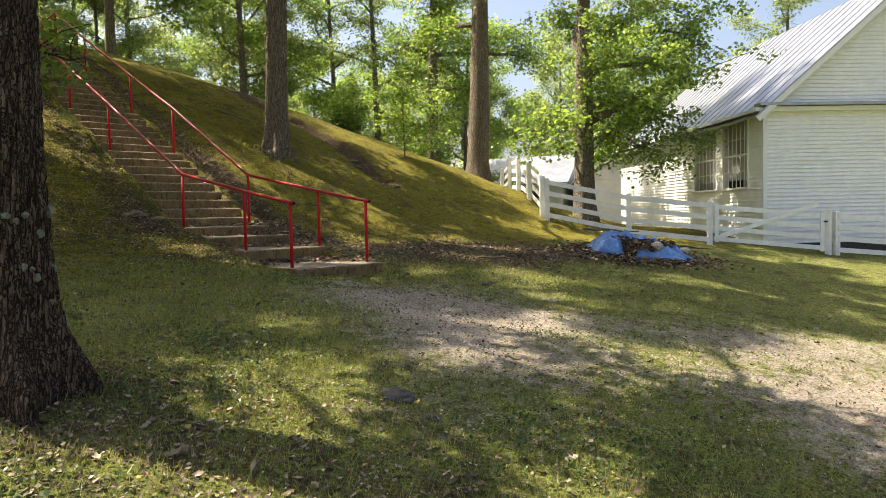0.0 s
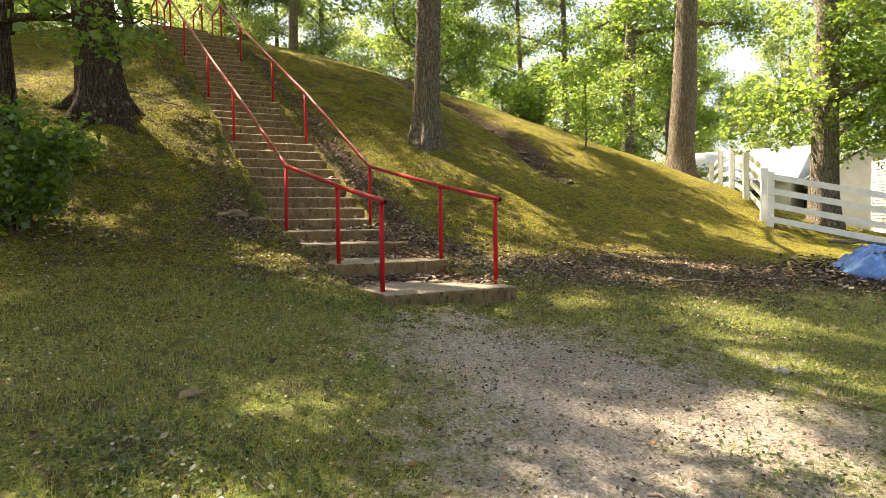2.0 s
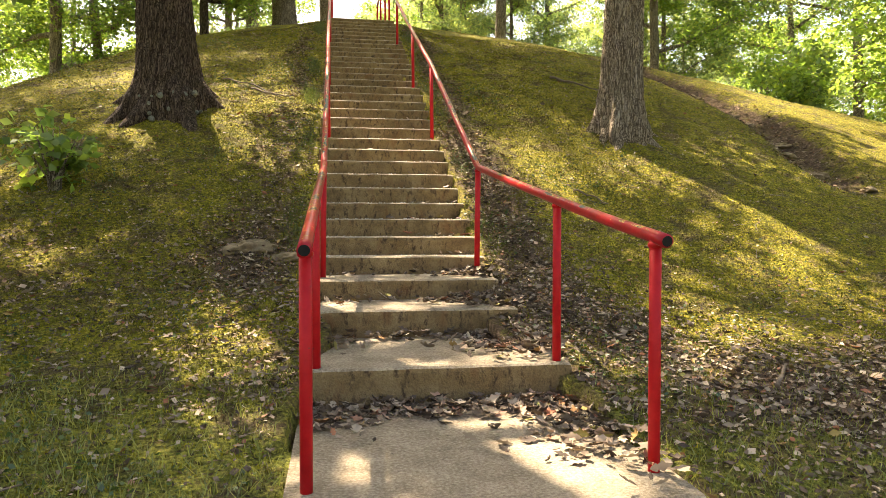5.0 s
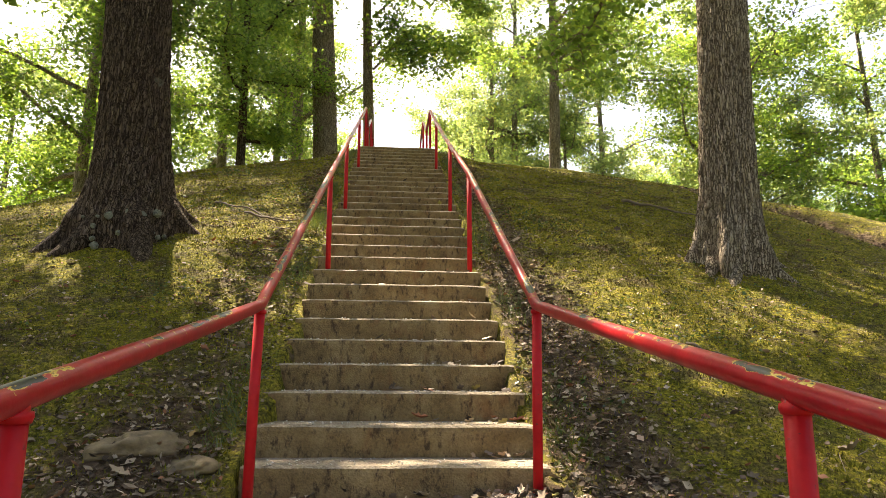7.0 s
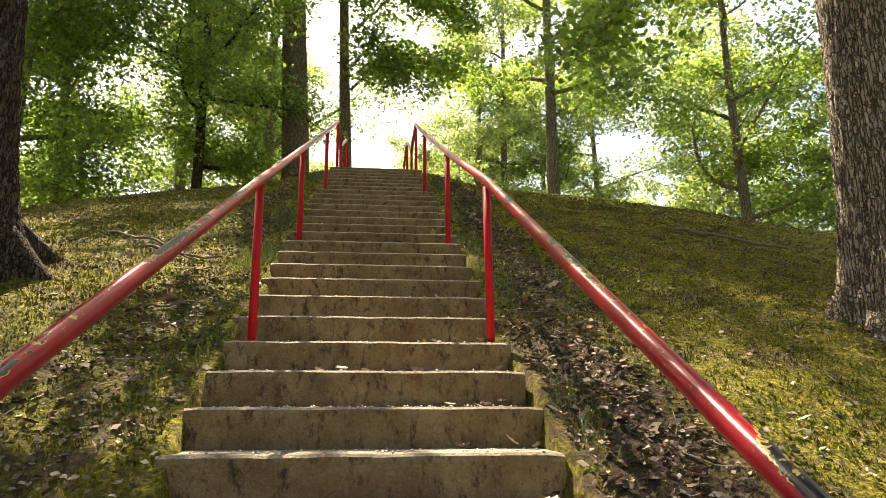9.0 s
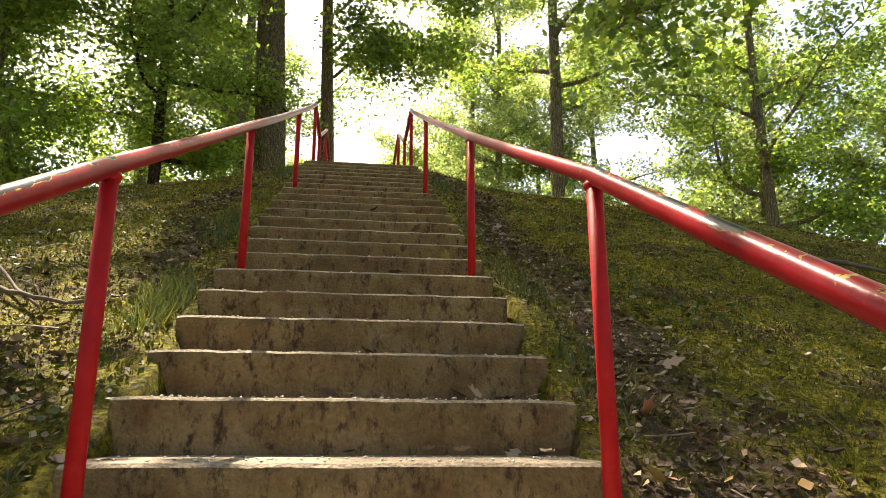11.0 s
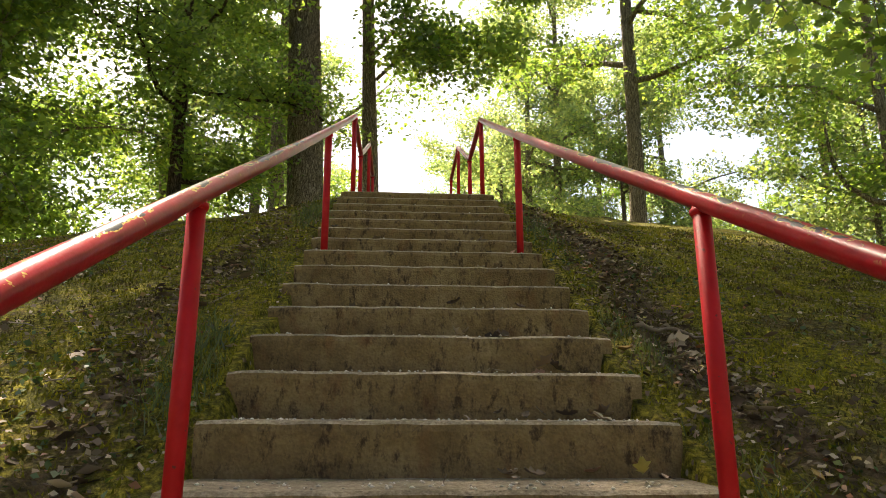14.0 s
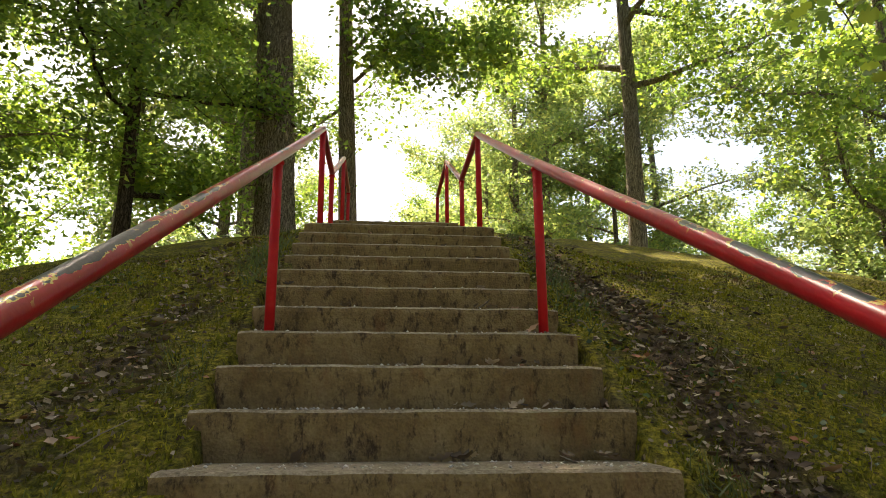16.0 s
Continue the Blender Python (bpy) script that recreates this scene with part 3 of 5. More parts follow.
def farm_gate(a, b):
    a, b = Vector((*a, land_z(*a))), Vector((*b, land_z(*b)))
    e = b - a
    w = math.hypot(e.x, e.y) - 0.2
    ob = empty("board_gate", Matrix.Translation(a) @ Matrix.Rotation(math.atan2(e.y, e.x), 4, "Z"), "closed white board gate with a diagonal brace", "gate")
    slope = e.z / w
    for k in range(4):
        z = 0.2 + k * 0.31
        bm = box_bm((0.12, -0.014, z - 0.065), (0.1 + w, 0.014, z + 0.065), 0.003)
        bmesh.ops.transform(bm, matrix=Matrix(((1, 0, 0, 0), (0, 1, 0, 0), (slope, 0, 1, 0), (0, 0, 0, 1))), verts=bm.verts)
        part("board", bm, M_FENCE, ob)
    for x in (0.2, w):
        bm = box_bm((x - 0.06, -0.045, 0.1 + slope * x), (x + 0.06, -0.016, 1.24 + slope * x), 0.003)
        part("stile", bm, M_FENCE, ob)
    L = math.hypot(w - 0.4, 0.9)
    bm = box_bm((0, -0.045, -0.06), (L, -0.017, 0.06), 0.003)
    q = part("brace", bm, M_FENCE, ob)
    q.matrix_local = Matrix.Translation((0.25, 0, 0.22)) @ Matrix.Rotation(-math.atan2(0.9, w - 0.4), 4, "Y")
    bm = box_bm((w + 0.02, -0.06, 0.95 + slope * w), (w + 0.2, -0.046, 1.0 + slope * w), 0.003)
    part("latch", bm, M_DARKROOM, ob)


farm_gate(F3, F4)
tagged(box_post := part("gate_post", box_bm((-0.08, -0.08, -0.3), (0.08, 0.08, 1.32), 0.012), M_FENCE, None), "white painted square gate post", "post")
box_post.location = (F4[0], F4[1], land_z(*F4))


# ---- white clapboard house ----
def clap_wall(parent, w, z0, z1, openings, gable=None):
    """Lapped boards along local x, facing -y; openings are (x0, x1, z0, z1); gable(z) gives the span at that height."""
    lap, objs = 0.125, []
    k = int((z1 - z0) / lap)
    for i in range(k + 1):
        a, b = z0 + i * lap, min(z0 + (i + 1) * lap + 0.012, z1)
        if b - a < 0.02:
            continue
        l, r = (0.0, w) if not gable else gable(min(b, z1))
        if r - l < 0.1:
            continue
        spans = [(l, r)]
        for x0, x1, q0, q1 in openings:
            if a < q1 and b > q0 + 0.01:
                spans = [t for s0, s1 in spans for t in ((s0, min(s1, x0)), (max(s0, x1), s1)) if t[1] - t[0] > 0.01]
        for s0, s1 in spans:
            V = [(s0, -0.042, a), (s1, -0.042, a), (s1, -0.004, b), (s0, -0.004, b), (s0, 0.0, a), (s1, 0.0, a), (s1, 0.0, b), (s0, 0.0, b)]
            objs.append((V, [(0, 1, 2, 3), (4, 5, 1, 0), (3, 2, 6, 7), (1, 5, 6, 2), (4, 0, 3, 7), (5, 4, 7, 6)]))
    for V, Fc in objs:
        link_mesh("clapboard", V, Fc, M_WHITE, parent)


def house_window(parent, x0, x1, z0, z1, cols, rows):
    win = new("window")
    win.parent = parent
    win.location = (x0, 0, z0)
    w, h = x1 - x0, z1 - z0
    for n, lo, hi in (("casing", (-0.1, -0.05, -0.02), (0, 0.0, h + 0.1)), ("casing", (w, -0.05, -0.02), (w + 0.1, 0.0, h + 0.1)), ("casing", (-0.1, -0.052, h), (w + 0.1, 0.0, h + 0.12)), ("sill", (-0.14, -0.10, -0.07), (w + 0.14, 0.04, 0.0))):
        part(n, box_bm(lo, hi, 0.006), M_TRIM, win)
    for i in range(1, cols):
        part("muntin", box_bm((w * i / cols - 0.014, 0.015, 0.002), (w * i / cols + 0.014, 0.045, h - 0.002)), M_TRIM, win)
    for j in range(1, rows):
        t = 0.03 if j == rows // 2 else 0.014
        part("rail", box_bm((0.0, 0.012, h * j / rows - t), (w, 0.048, h * j / rows + t)), M_TRIM, win)
    g = part("pane", box_bm((0.0, 0.028, 0.0), (w, 0.032, h)), M_GLASS, win)
    g.visible_shadow = False
    V = []
    n = 40
    for i in range(n + 1):
        for z in (h * 0.12, h):
            V.append((w * i / n, 0.16 + 0.03 * math.sin(i * 1.9) + 0.012 * math.sin(i * 4.3), z))
    link_mesh("curtain", V, [(2 * i, 2 * i + 2, 2 * i + 3, 2 * i + 1) for i in range(n)], M_CURTAIN, win, True)
    part("dark_room", box_bm((-0.05, 0.9, -0.1), (w + 0.05, 0.95, h + 0.1)), M_DARKROOM, win)


HX, HY = 16.4, -0.9
GROUND_H = -0.75
house = empty("house", Matrix.Translation((HX, HY, 0)), "white clapboard single-storey house with a grey metal gable roof", "house")
EAVE, HALF, LONG = 3.9, 4.9, 14.0
side_dir, gable_dir = math.atan2(0.73, 0.68), math.atan2(-0.68, 0.73)
RIDGE = EAVE + HALF * 0.86


def house_wall(name, m, w, openings, gable):
    wl = new(name)
    wl.parent = house
    wl.matrix_local = m
    bm = bmesh.new()
    xs = sorted({0.0, w, *[v for o in openings for v in o[:2]]})
    for a, b in zip(xs, xs[1:]):
        cut = [o for o in openings if o[0] <= a and o[1] >= b]
        if cut:
            box_bm((a, 0.001, GROUND_H), (b, 0.18, cut[0][2]), 0, bm)
            box_bm((a, 0.001, cut[0][3]), (b, 0.18, EAVE - 0.005), 0, bm)
        else:
            box_bm((a, 0.001, GROUND_H), (b, 0.18, EAVE - 0.005), 0, bm)
    if gable:
        vs = [bm.verts.new(v) for v in ((0, 0.001, EAVE), (w, 0.001, EAVE), (w / 2, 0.001, RIDGE - 0.02), (0, 0.18, EAVE), (w, 0.18, EAVE), (w / 2, 0.18, RIDGE - 0.02))]
        for f in ((0, 1, 2), (5, 4, 3), (0, 3, 4, 1), (1, 4, 5, 2), (2, 5, 3, 0)):
            bm.faces.new([vs[j] for j in f])
    part("wall_core", bm, M_WHITE, wl)
    clap_wall(wl, w, 0.15 + GROUND_H + 0.2, EAVE - 0.2 if gable else EAVE, openings)
    if gable:
        clap_wall(wl, w, EAVE + 0.12, RIDGE - 0.1, [], lambda z: ((z - EAVE) / 0.86, w - (z - EAVE) / 0.86))
    for o in openings:
        house_window(wl, *o, 6, 4)
    part("corner_board", box_bm((-0.024, -0.05, GROUND_H + 0.3), (0.10, 0.0, EAVE - 0.02), 0.004), M_TRIM, wl)
    part("foundation", box_bm((0.02, -0.012, GROUND_H - 0.4), (w - 0.02, 0.0, GROUND_H + 0.34)), M_ROCK, wl)
    return wl


house_wall("gable_wall", Matrix.Rotation(gable_dir, 4, "Z"), 2 * HALF, [], True)
house_wall("side_wall", Matrix.Rotation(side_dir + math.pi, 4, "Z") @ Matrix.Translation((-LONG, 0, 0)), LONG, [(LONG - 2.65, LONG - 0.95, 1.45, 3.65), (LONG - 5.0, LONG - 3.2, 1.45, 3.65)], False)
gu, su = Vector((math.cos(gable_dir), math.sin(gable_dir), 0)), Vector((math.cos(side_dir), math.sin(side_dir), 0))


def roof_slope(sign):
    """One slope with its standing seams, as solid panels."""
    rf = new("roof")
    rf.parent = house
    o = 0.4
    mid = gu * HALF
    for i in range(24):
        a, b = -o + (LONG + 2 * o) * i / 24, -o + (LONG + 2 * o) * (i + 1) / 24
        bm = bmesh.new()
        vs = []
        for t in (0.0, 0.035):
            for s, u in ((a, 0), (b, 0), (b, 1), (a, 1)):
                off = (HALF + o) * (1 - u)
                p = mid + gu * (sign * off) + su * s
                vs.append(bm.verts.new((p.x, p.y, RIDGE + 0.03 - off * 0.86 + t)))
        for f in ((3, 2, 1, 0), (4, 5, 6, 7), (0, 1, 5, 4), (1, 2, 6, 5), (2, 3, 7, 6), (3, 0, 4, 7)):
            bm.faces.new([vs[j] for j in f])
        part("roof_panel", bm, M_ROOF, rf)
        pts = []
        for u in (0, 1):
            off = (HALF + o) * (1 - u)
            p = mid + gu * (sign * off) + su * a
            pts.append((p.x, p.y, RIDGE + 0.075 - off * 0.86))
        V, Fc = tube(pts, [0.018, 0.018], 5)
        link_mesh("seam", V, Fc, M_ROOF, rf)


roof_slope(-1)
roof_slope(1)


def beam(name, a, b, w, h, mat, parent):
    a, b = Vector(a), Vector(b)
    d = b - a
    q = part(name, box_bm((0, -w / 2, -h / 2), (d.length, w / 2, h / 2), 0.004), mat, parent)
    q.matrix_local = Matrix.Translation(a) @ d.to_track_quat("X", "Z").to_matrix().to_4x4()
    return q


for s in (-1, 1):
    off = HALF + 0.38
    base, top = gu * (HALF + s * off) - su * 0.37, gu * HALF - su * 0.37
    beam("bargeboard", (base.x, base.y, RIDGE - off * 0.86 - 0.06), (top.x, top.y, RIDGE - 0.06), 0.035, 0.2, M_TRIM, house)
a, b = gu * -0.3 - su * 0.12, gu * (2 * HALF + 0.3) - su * 0.12
beam("fascia", (a.x, a.y, EAVE - 0.06), (b.x, b.y, EAVE - 0.06), 0.22, 0.14, M_TRIM, house)
a, b = gu * -0.3 - su * 0.20, gu * (2 * HALF + 0.3) - su * 0.20
beam("skirt_roof", (a.x, a.y, EAVE + 0.07), (b.x, b.y, EAVE + 0.07), 0.40, 0.09, M_ROOF, house)
a, b = gu * -0.22 - su * 0.3, gu * -0.22 + su * (LONG + 0.3)
beam("eave_board", (a.x, a.y, EAVE - 0.10), (b.x, b.y, EAVE - 0.10), 0.40, 0.10, M_TRIM, house)
for nm, off in (("back_wall", 2 * HALF), ("end_wall", 0)):
    if off:
        a, b = gu * off, gu * off + su * LONG
    else:
        a, b = su * LONG, su * LONG + gu * 2 * HALF
    beam(nm, (a.x, a.y, 1.6), (b.x, b.y, 1.6), 0.18, 4.8, M_WHITE, house)


def cottage(x, y, turn, w, l, eave, rise, label):
    z = land_z(x, y)
    ob = empty("cottage", pose(x, y, z, 0, 0, turn), label, "house", "cottages beyond the fence")
    part("wall", box_bm((-w / 2, -l / 2, -0.5), (w / 2, l / 2, eave), 0.02), M_WHITE, ob)
    for s in (-1, 1):
        bm = bmesh.new()
        vs = [bm.verts.new((s * (w / 2 + 0.4) * (1 - u), v * (l / 2 + 0.4), eave + rise * u - 0.1 + t)) for t in (0, 0.07) for u, v in ((0, -1), (0, 1), (1, 1), (1, -1))]
        for f in ((3, 2, 1, 0), (4, 5, 6, 7), (0, 1, 5, 4), (1, 2, 6, 5), (2, 3, 7, 6), (3, 0, 4, 7)):
            bm.faces.new([vs[j] for j in f])
        part("roof", bm, M_ROOF, ob)
    for s in (-1, 1):
        bm = bmesh.new()
        vs = [bm.verts.new(v) for v in ((-w / 2, s * l / 2 - 0.05, eave), (w / 2, s * l / 2 - 0.05, eave), (0, s * l / 2 - 0.05, eave + rise - 0.12), (-w / 2, s * l / 2 + 0.05, eave), (w / 2, s * l / 2 + 0.05, eave), (0, s * l / 2 + 0.05, eave + rise - 0.12))]
        for f in ((0, 1, 2), (5, 4, 3), (0, 3, 4, 1), (1, 4, 5, 2), (2, 5, 3, 0)):
            bm.faces.new([vs[j] for j in f])
        part("gable", bm, M_WHITE, ob)
    for yy in (-l * 0.28, l * 0.22):
        part("window", box_bm((-w / 2 - 0.03, yy - 0.45, 0.9), (-w / 2 + 0.02, yy + 0.45, 2.2), 0.01), M_DARKROOM, ob, "dark window pane")
    return ob


cottage(30.0, 19.5, 20, 6.0, 8.0, 2.7, 1.9, "small white cottage with a grey roof behind trees")
cottage(30.0, 12.0, -52, 4.5, 7.0, 2.6, 1.5, "low white outbuilding with a grey metal roof")

# ---- trees ----

def unit(v):
    return v / np.linalg.norm(v, axis=-1, keepdims=True)


def leaf_cloud(name, centres, spread, per, size, mat, parent, seed, flat=0.55, lobes=False, simple=False):
    """Many leaves scattered about the centres, hanging a little, in one mesh."""
    g = np.random.default_rng(seed)
    c = np.repeat(centres, per, axis=0)
    n = len(c)
    off = unit(g.normal(size=(n, 3))) * g.random((n, 1)) ** 0.45 * 1.75 * spread * np.array((1, 1, flat))
    p = c + off
    d = unit(g.normal(size=(n, 3)) * np.array((1, 1, 0.45)) + np.array((0, 0, -0.35)))
    nrm = unit(np.array((0, 0, 1.0)) + g.normal(size=(n, 3)) * 0.75)
    s = unit(np.cross(d, nrm))
    u = np.cross(s, d)
    L = size * g.uniform(0.6, 1.25, (n, 1))
    W = L * g.uniform(0.28, 0.42, (n, 1))
    fold = L * g.uniform(0.02, 0.16, (n, 1))
    if lobes:
        prof = ((0.0, 0.12), (0.25, 0.75), (0.36, 0.42), (0.55, 1.0), (0.68, 0.5), (0.85, 0.6), (1.0, 0.0))
        ring = [(a, b) for a, b in prof] + [(a, -b) for a, b in prof[-2::-1]]
        V = np.stack([p + d * L * a + s * W * b * 1.3 + u * fold * abs(b) for a, b in ring], 1)
    elif simple:
        V = np.stack([p, p + d * L * 0.7 + s * W * 1.3, p + d * L - s * W], 1)
    else:
        V = np.stack([p, p + d * L * 0.5 + s * W + u * fold, p + d * L, p + d * L * 0.5 - s * W + u * fold], 1)
    k = V.shape[1]
    F = np.arange(n * k).reshape(n, k)
    return link_mesh(name, V.reshape(-1, 3), F, mat, parent)


def furrowed(P, rad, hs, seed, top=5.6, sides=170, step=0.05):
    """A trunk whose bark stands up in braided ridges, as deep furrows run between long plates."""
    zs = list(np.arange(hs[0], top, step)) + [h for h in hs if h > top + 0.2]
    A = np.linspace(0, 2 * math.pi, sides, endpoint=False)
    V = []
    for h in zs:
        R = float(np.interp(h, hs, rad))
        cx, cy = float(np.interp(h, hs, [p[0] for p in P])), float(np.interp(h, hs, [p[1] for p in P]))
        deep = 0.022 if h < top else 0.0
        for an in A:
            u, v = math.cos(an), math.sin(an)
            k = 1 + 0.10 * noise.noise(Vector((u * 1.6 + seed, v * 1.6, h * 0.35)))
            bend = 0.35 * noise.noise(Vector((u * 3, v * 3 + seed, h * 1.5)))
            d = noise.voronoi(Vector((u * R * 33 + bend, v * R * 33 + bend, h * 4.6 + seed)))[0] if deep else (0, 1)
            r = R * k - deep + deep * min(1.0, (d[1] - d[0]) * 2.6) ** 0.7 + 0.2 * deep * noise.noise(Vector((u * 30, v * 30, h * 22)))
            V.append((cx + u * r, cy + v * r, h))
    n = len(zs)
    Fc = [(i * sides + j, i * sides + (j + 1) % sides, (i + 1) * sides + (j + 1) % sides, (i + 1) * sides + j) for i in range(n - 1) for j in range(sides)]
    return V, Fc + [tuple(range((n - 1) * sides, n * sides))]


def tree(x, y, high, dia, crown_from, crown_r, leaves, leaf, bark, leafmat, label, seed, lean=(0, 0), flare=1.5, limbs=9, group="", name="tree", z=None, per=60, detail=1.0, lopsided=(0, 0), simple=False, spread=None, straight=False):
    r = random.Random(seed)
    z0 = land_z(x, y) if z is None else z
    ob = empty(name, Matrix.Translation((x, y, z0)), label, "tree", group)
    R = dia / 2
    # trunk
    tops = high * 0.92
    hs = [h for h in (-0.9, -0.35, -0.05, 0.06, 0.16, 0.3, 0.5, 0.8, 1.3, 2.0, 3.0) if h < tops * 0.7]
    hs += [hs[-1] + (tops - hs[-1]) * k / 9 for k in range(1, 10)]
    P, rad = [], []
    wx, wy = r.uniform(-1, 1), r.uniform(-1, 1)
    if straight:
        wx, wy = 0.1 * wx, 0.1 * wy
    for h in hs:
        b = 0.12 * math.sin(h * 0.33 + wx * 3) - 0.12 * math.sin(wx * 3)
        P.append((lean[0] * h + b * wx, lean[1] * h + b * wy, h))
        taper = max(0.14, 1 - 0.80 * (max(h, 0) / high) ** (1.7 if straight else 1.15))
        rad.append(R * taper * (1 + (flare - 1) * 0.7 * math.exp(-max(h, 0) / 0.5)))
    if straight:
        V, Fc = furrowed(P, rad, hs, seed)
    else:
        V, Fc = tube(P, rad, 28 if detail > 0.8 else 10, True, 0.10, seed)
    if flare > 1.2:
        # roots swell at the base
        k = 3 + seed % 3
        V = [Vector(v) for v in V]
        for v in V:
            if v.z < 1.2:
                an = math.atan2(v.y, v.x)
                g = (max(0, math.cos(an * (k + 2) + seed)) ** 2) * 0.28 * math.exp(-max(v.z, 0) / 0.3)
                v.x *= 1 + g
                v.y *= 1 + g
    link_mesh("trunk", V, Fc, bark, ob, True)
    for i in range(7 if flare > 1.4 else 0):
        an = i * 0.9 + r.uniform(-0.25, 0.25)
        ln = R * r.uniform(1.6, 2.8)
        pts, rds = [], []
        for j in range(8):
            u = j / 7
            d = R * 0.75 + ln * u
            a2 = an + 0.35 * u * math.sin(i * 2.1)
            rx, ry = d * math.cos(a2), d * math.sin(a2)
            g = land_z(x + rx, y + ry) - z0
            pts.append((rx, ry, g + (0.85 if flare > 1.55 else 0.45) * R * (1 - u) ** 2 - 0.03 - 0.10 * u))
            rds.append(R * ((0.42 if flare > 1.55 else 0.30) * (1 - u) ** 1.2 + 0.07))
        V, Fc = tube(pts, rds, 9, True, 0.25, seed + i)
        link_mesh("root", V, Fc, bark, ob, True)

    def at(h):
        i = max(1, min(len(hs) - 1, next((j for j, q in enumerate(hs) if q >= h), len(hs) - 1)))
        u = (h - hs[i - 1]) / (hs[i] - hs[i - 1])
        return Vector(P[i - 1]).lerp(Vector(P[i]), u), rad[i - 1] * (1 - u) + rad[i] * u
    tips = []
    for i in range(limbs):
        u = (i + r.uniform(0.1, 0.9)) / limbs
        h = crown_from + (high * 0.9 - crown_from) * u
        p, rr = at(h)
        an = i * 2.4 + r.uniform(-0.5, 0.5)
        prof = math.sin(math.pi * (0.22 + 0.72 * u)) ** 0.7
        ln = crown_r * prof * r.uniform(0.75, 1.15)
        rise = r.uniform(0.05, 0.35) + 0.7 * u
        d = Vector((math.cos(an) + lopsided[0], math.sin(an) + lopsided[1], rise))
        pts, rds = [], []
        nseg = 7
        q = p.copy()
        for j in range(nseg + 1):
            pts.append(q.copy())
            rds.append(max(0.012, min(rr * 0.55, 0.035 + 0.018 * ln) * (1 - j / (nseg + 0.6))))
            d = (d + Vector((r.uniform(-0.3, 0.3), r.uniform(-0.3, 0.3), r.uniform(-0.2, 0.16)))).normalized()
            q = q + d * (ln / nseg)
        V, Fc = tube(pts, rds, 7 if detail > 0.5 else 5)
        link_mesh("limb", V, Fc, bark, ob, True)
        tv, tf = [], []
        for j in range(2, nseg + 1):
            tips.append(pts[j])
            for k in range(3 if detail > 0.5 else 1):
                e = Vector((r.uniform(-1, 1), r.uniform(-1, 1), r.uniform(-0.45, 0.5))).normalized()
                t = pts[j] + e * r.uniform(0.4, 1.15) * (0.35 + crown_r * 0.2)
                midp = pts[j].lerp(t, 0.5) + Vector((r.uniform(-0.1, 0.1), r.uniform(-0.1, 0.1), r.uniform(0, 0.15)))
                tips.append(t)
                tips.append(midp)
                v, f = tube([pts[j], midp, t], [0.014, 0.009, 0.004], 4, False)
                o = len(tv)
                tv += v
                tf += [tuple(a + o for a in q4) for q4 in f]
        tagged(link_mesh("branchlet", tv, tf, bark, ob), "thin leafy branchlets", "", "", "stuff")
    tips = np.array([tuple(t) for t in tips])
    g = np.random.default_rng(seed)
    n = max(1, leaves // per)
    c = tips[g.integers(0, len(tips), n)] + g.normal(size=(n, 3)) * 0.22
    leaf_cloud("crown", c, spread or 0.12 + leaf * 0.7 + 0.05 * crown_r, per, leaf, leafmat, ob, seed + 1, simple=simple)
    return ob


SHADE_TREE = "unseen tree added to shade the slope and lawn"
SHADY = dict(per=230, spread=0.42, simple=True)
near_l = tree(-5.24, -3.30, 15.0, 0.62, 5.5, 6.4, 21000, 0.20, M_BARK_DARK, M_LEAF, "tall dark-barked oak with flaking lichened trunk on the lawn", 11, (0.015, 0), 1.9, limbs=15, lopsided=(0.3, 0.25), straight=True, **SHADY)
oak_l = tree(-2.88, 7.38, 19.0, 0.74, 5.4, 5.8, 15500, 0.20, M_BARK_DARK, M_LEAF, "stout oak with dark furrowed bark and mossy roots on the slope", 12, (-0.05, 0.0), 1.6, lopsided=(-0.1, 0.4), limbs=16, straight=True, **SHADY)
tree_r = tree(3.52, 6.85, 18.0, 0.57, 6.0, 7.8, 42000, 0.20, M_BARK_GREY, M_LEAF, "tall oak with pale grey furrowed bark on the mossy slope", 13, (0.035, 0.0), 1.5, lopsided=(-0.22, 0.4), limbs=22, straight=True, **SHADY)
tree(-2.3, 21.8, 20.0, 0.80, 7.0, 7.5, 18000, 0.16, M_BARK_GREY, M_LEAF, "grey-barked oak beside the stair head", 14, (-0.055, 0.0), 1.25, lopsided=(0.0, -0.35), straight=True, limbs=15, simple=True, per=120, spread=0.36)
tree(-4.0, 27.5, 16.0, 0.55, 3.6, 5.0, 16000, 0.13, M_BARK_THIN, M_LEAF, "leafy oak with low boughs on the hilltop", 15, (-0.01, 0), 1.2, lopsided=(-0.8, 0))
tree_head = tree(-0.93, 23.0, 20.0, 0.40, 7.5, 6.8, 24000, 0.16, M_BARK_GREY, M_LEAF, "slender straight oak behind the stair head", 16, (-0.03, 0), 1.2, lopsided=(0.25, -0.3), limbs=13, simple=True, per=120, spread=0.36)
tree(9.35, 8.2, 2.6, 0.07, 0.25, 1.2, 4200, 0.10, M_BARK_THIN, M_LEAF_LIGHT, "young bushy sapling on the crest of the slope", 17, flare=1.0, limbs=8, name="sapling", detail=0.3)
tree(15.6, 10.4, 19.0, 0.92, 5.0, 5.0, 20000, 0.16, M_BARK_GREY, M_LEAF_LIGHT, "tall leaning oak beside the climbing fence", 18, (0.055, -0.02), 1.4, simple=True, limbs=12)
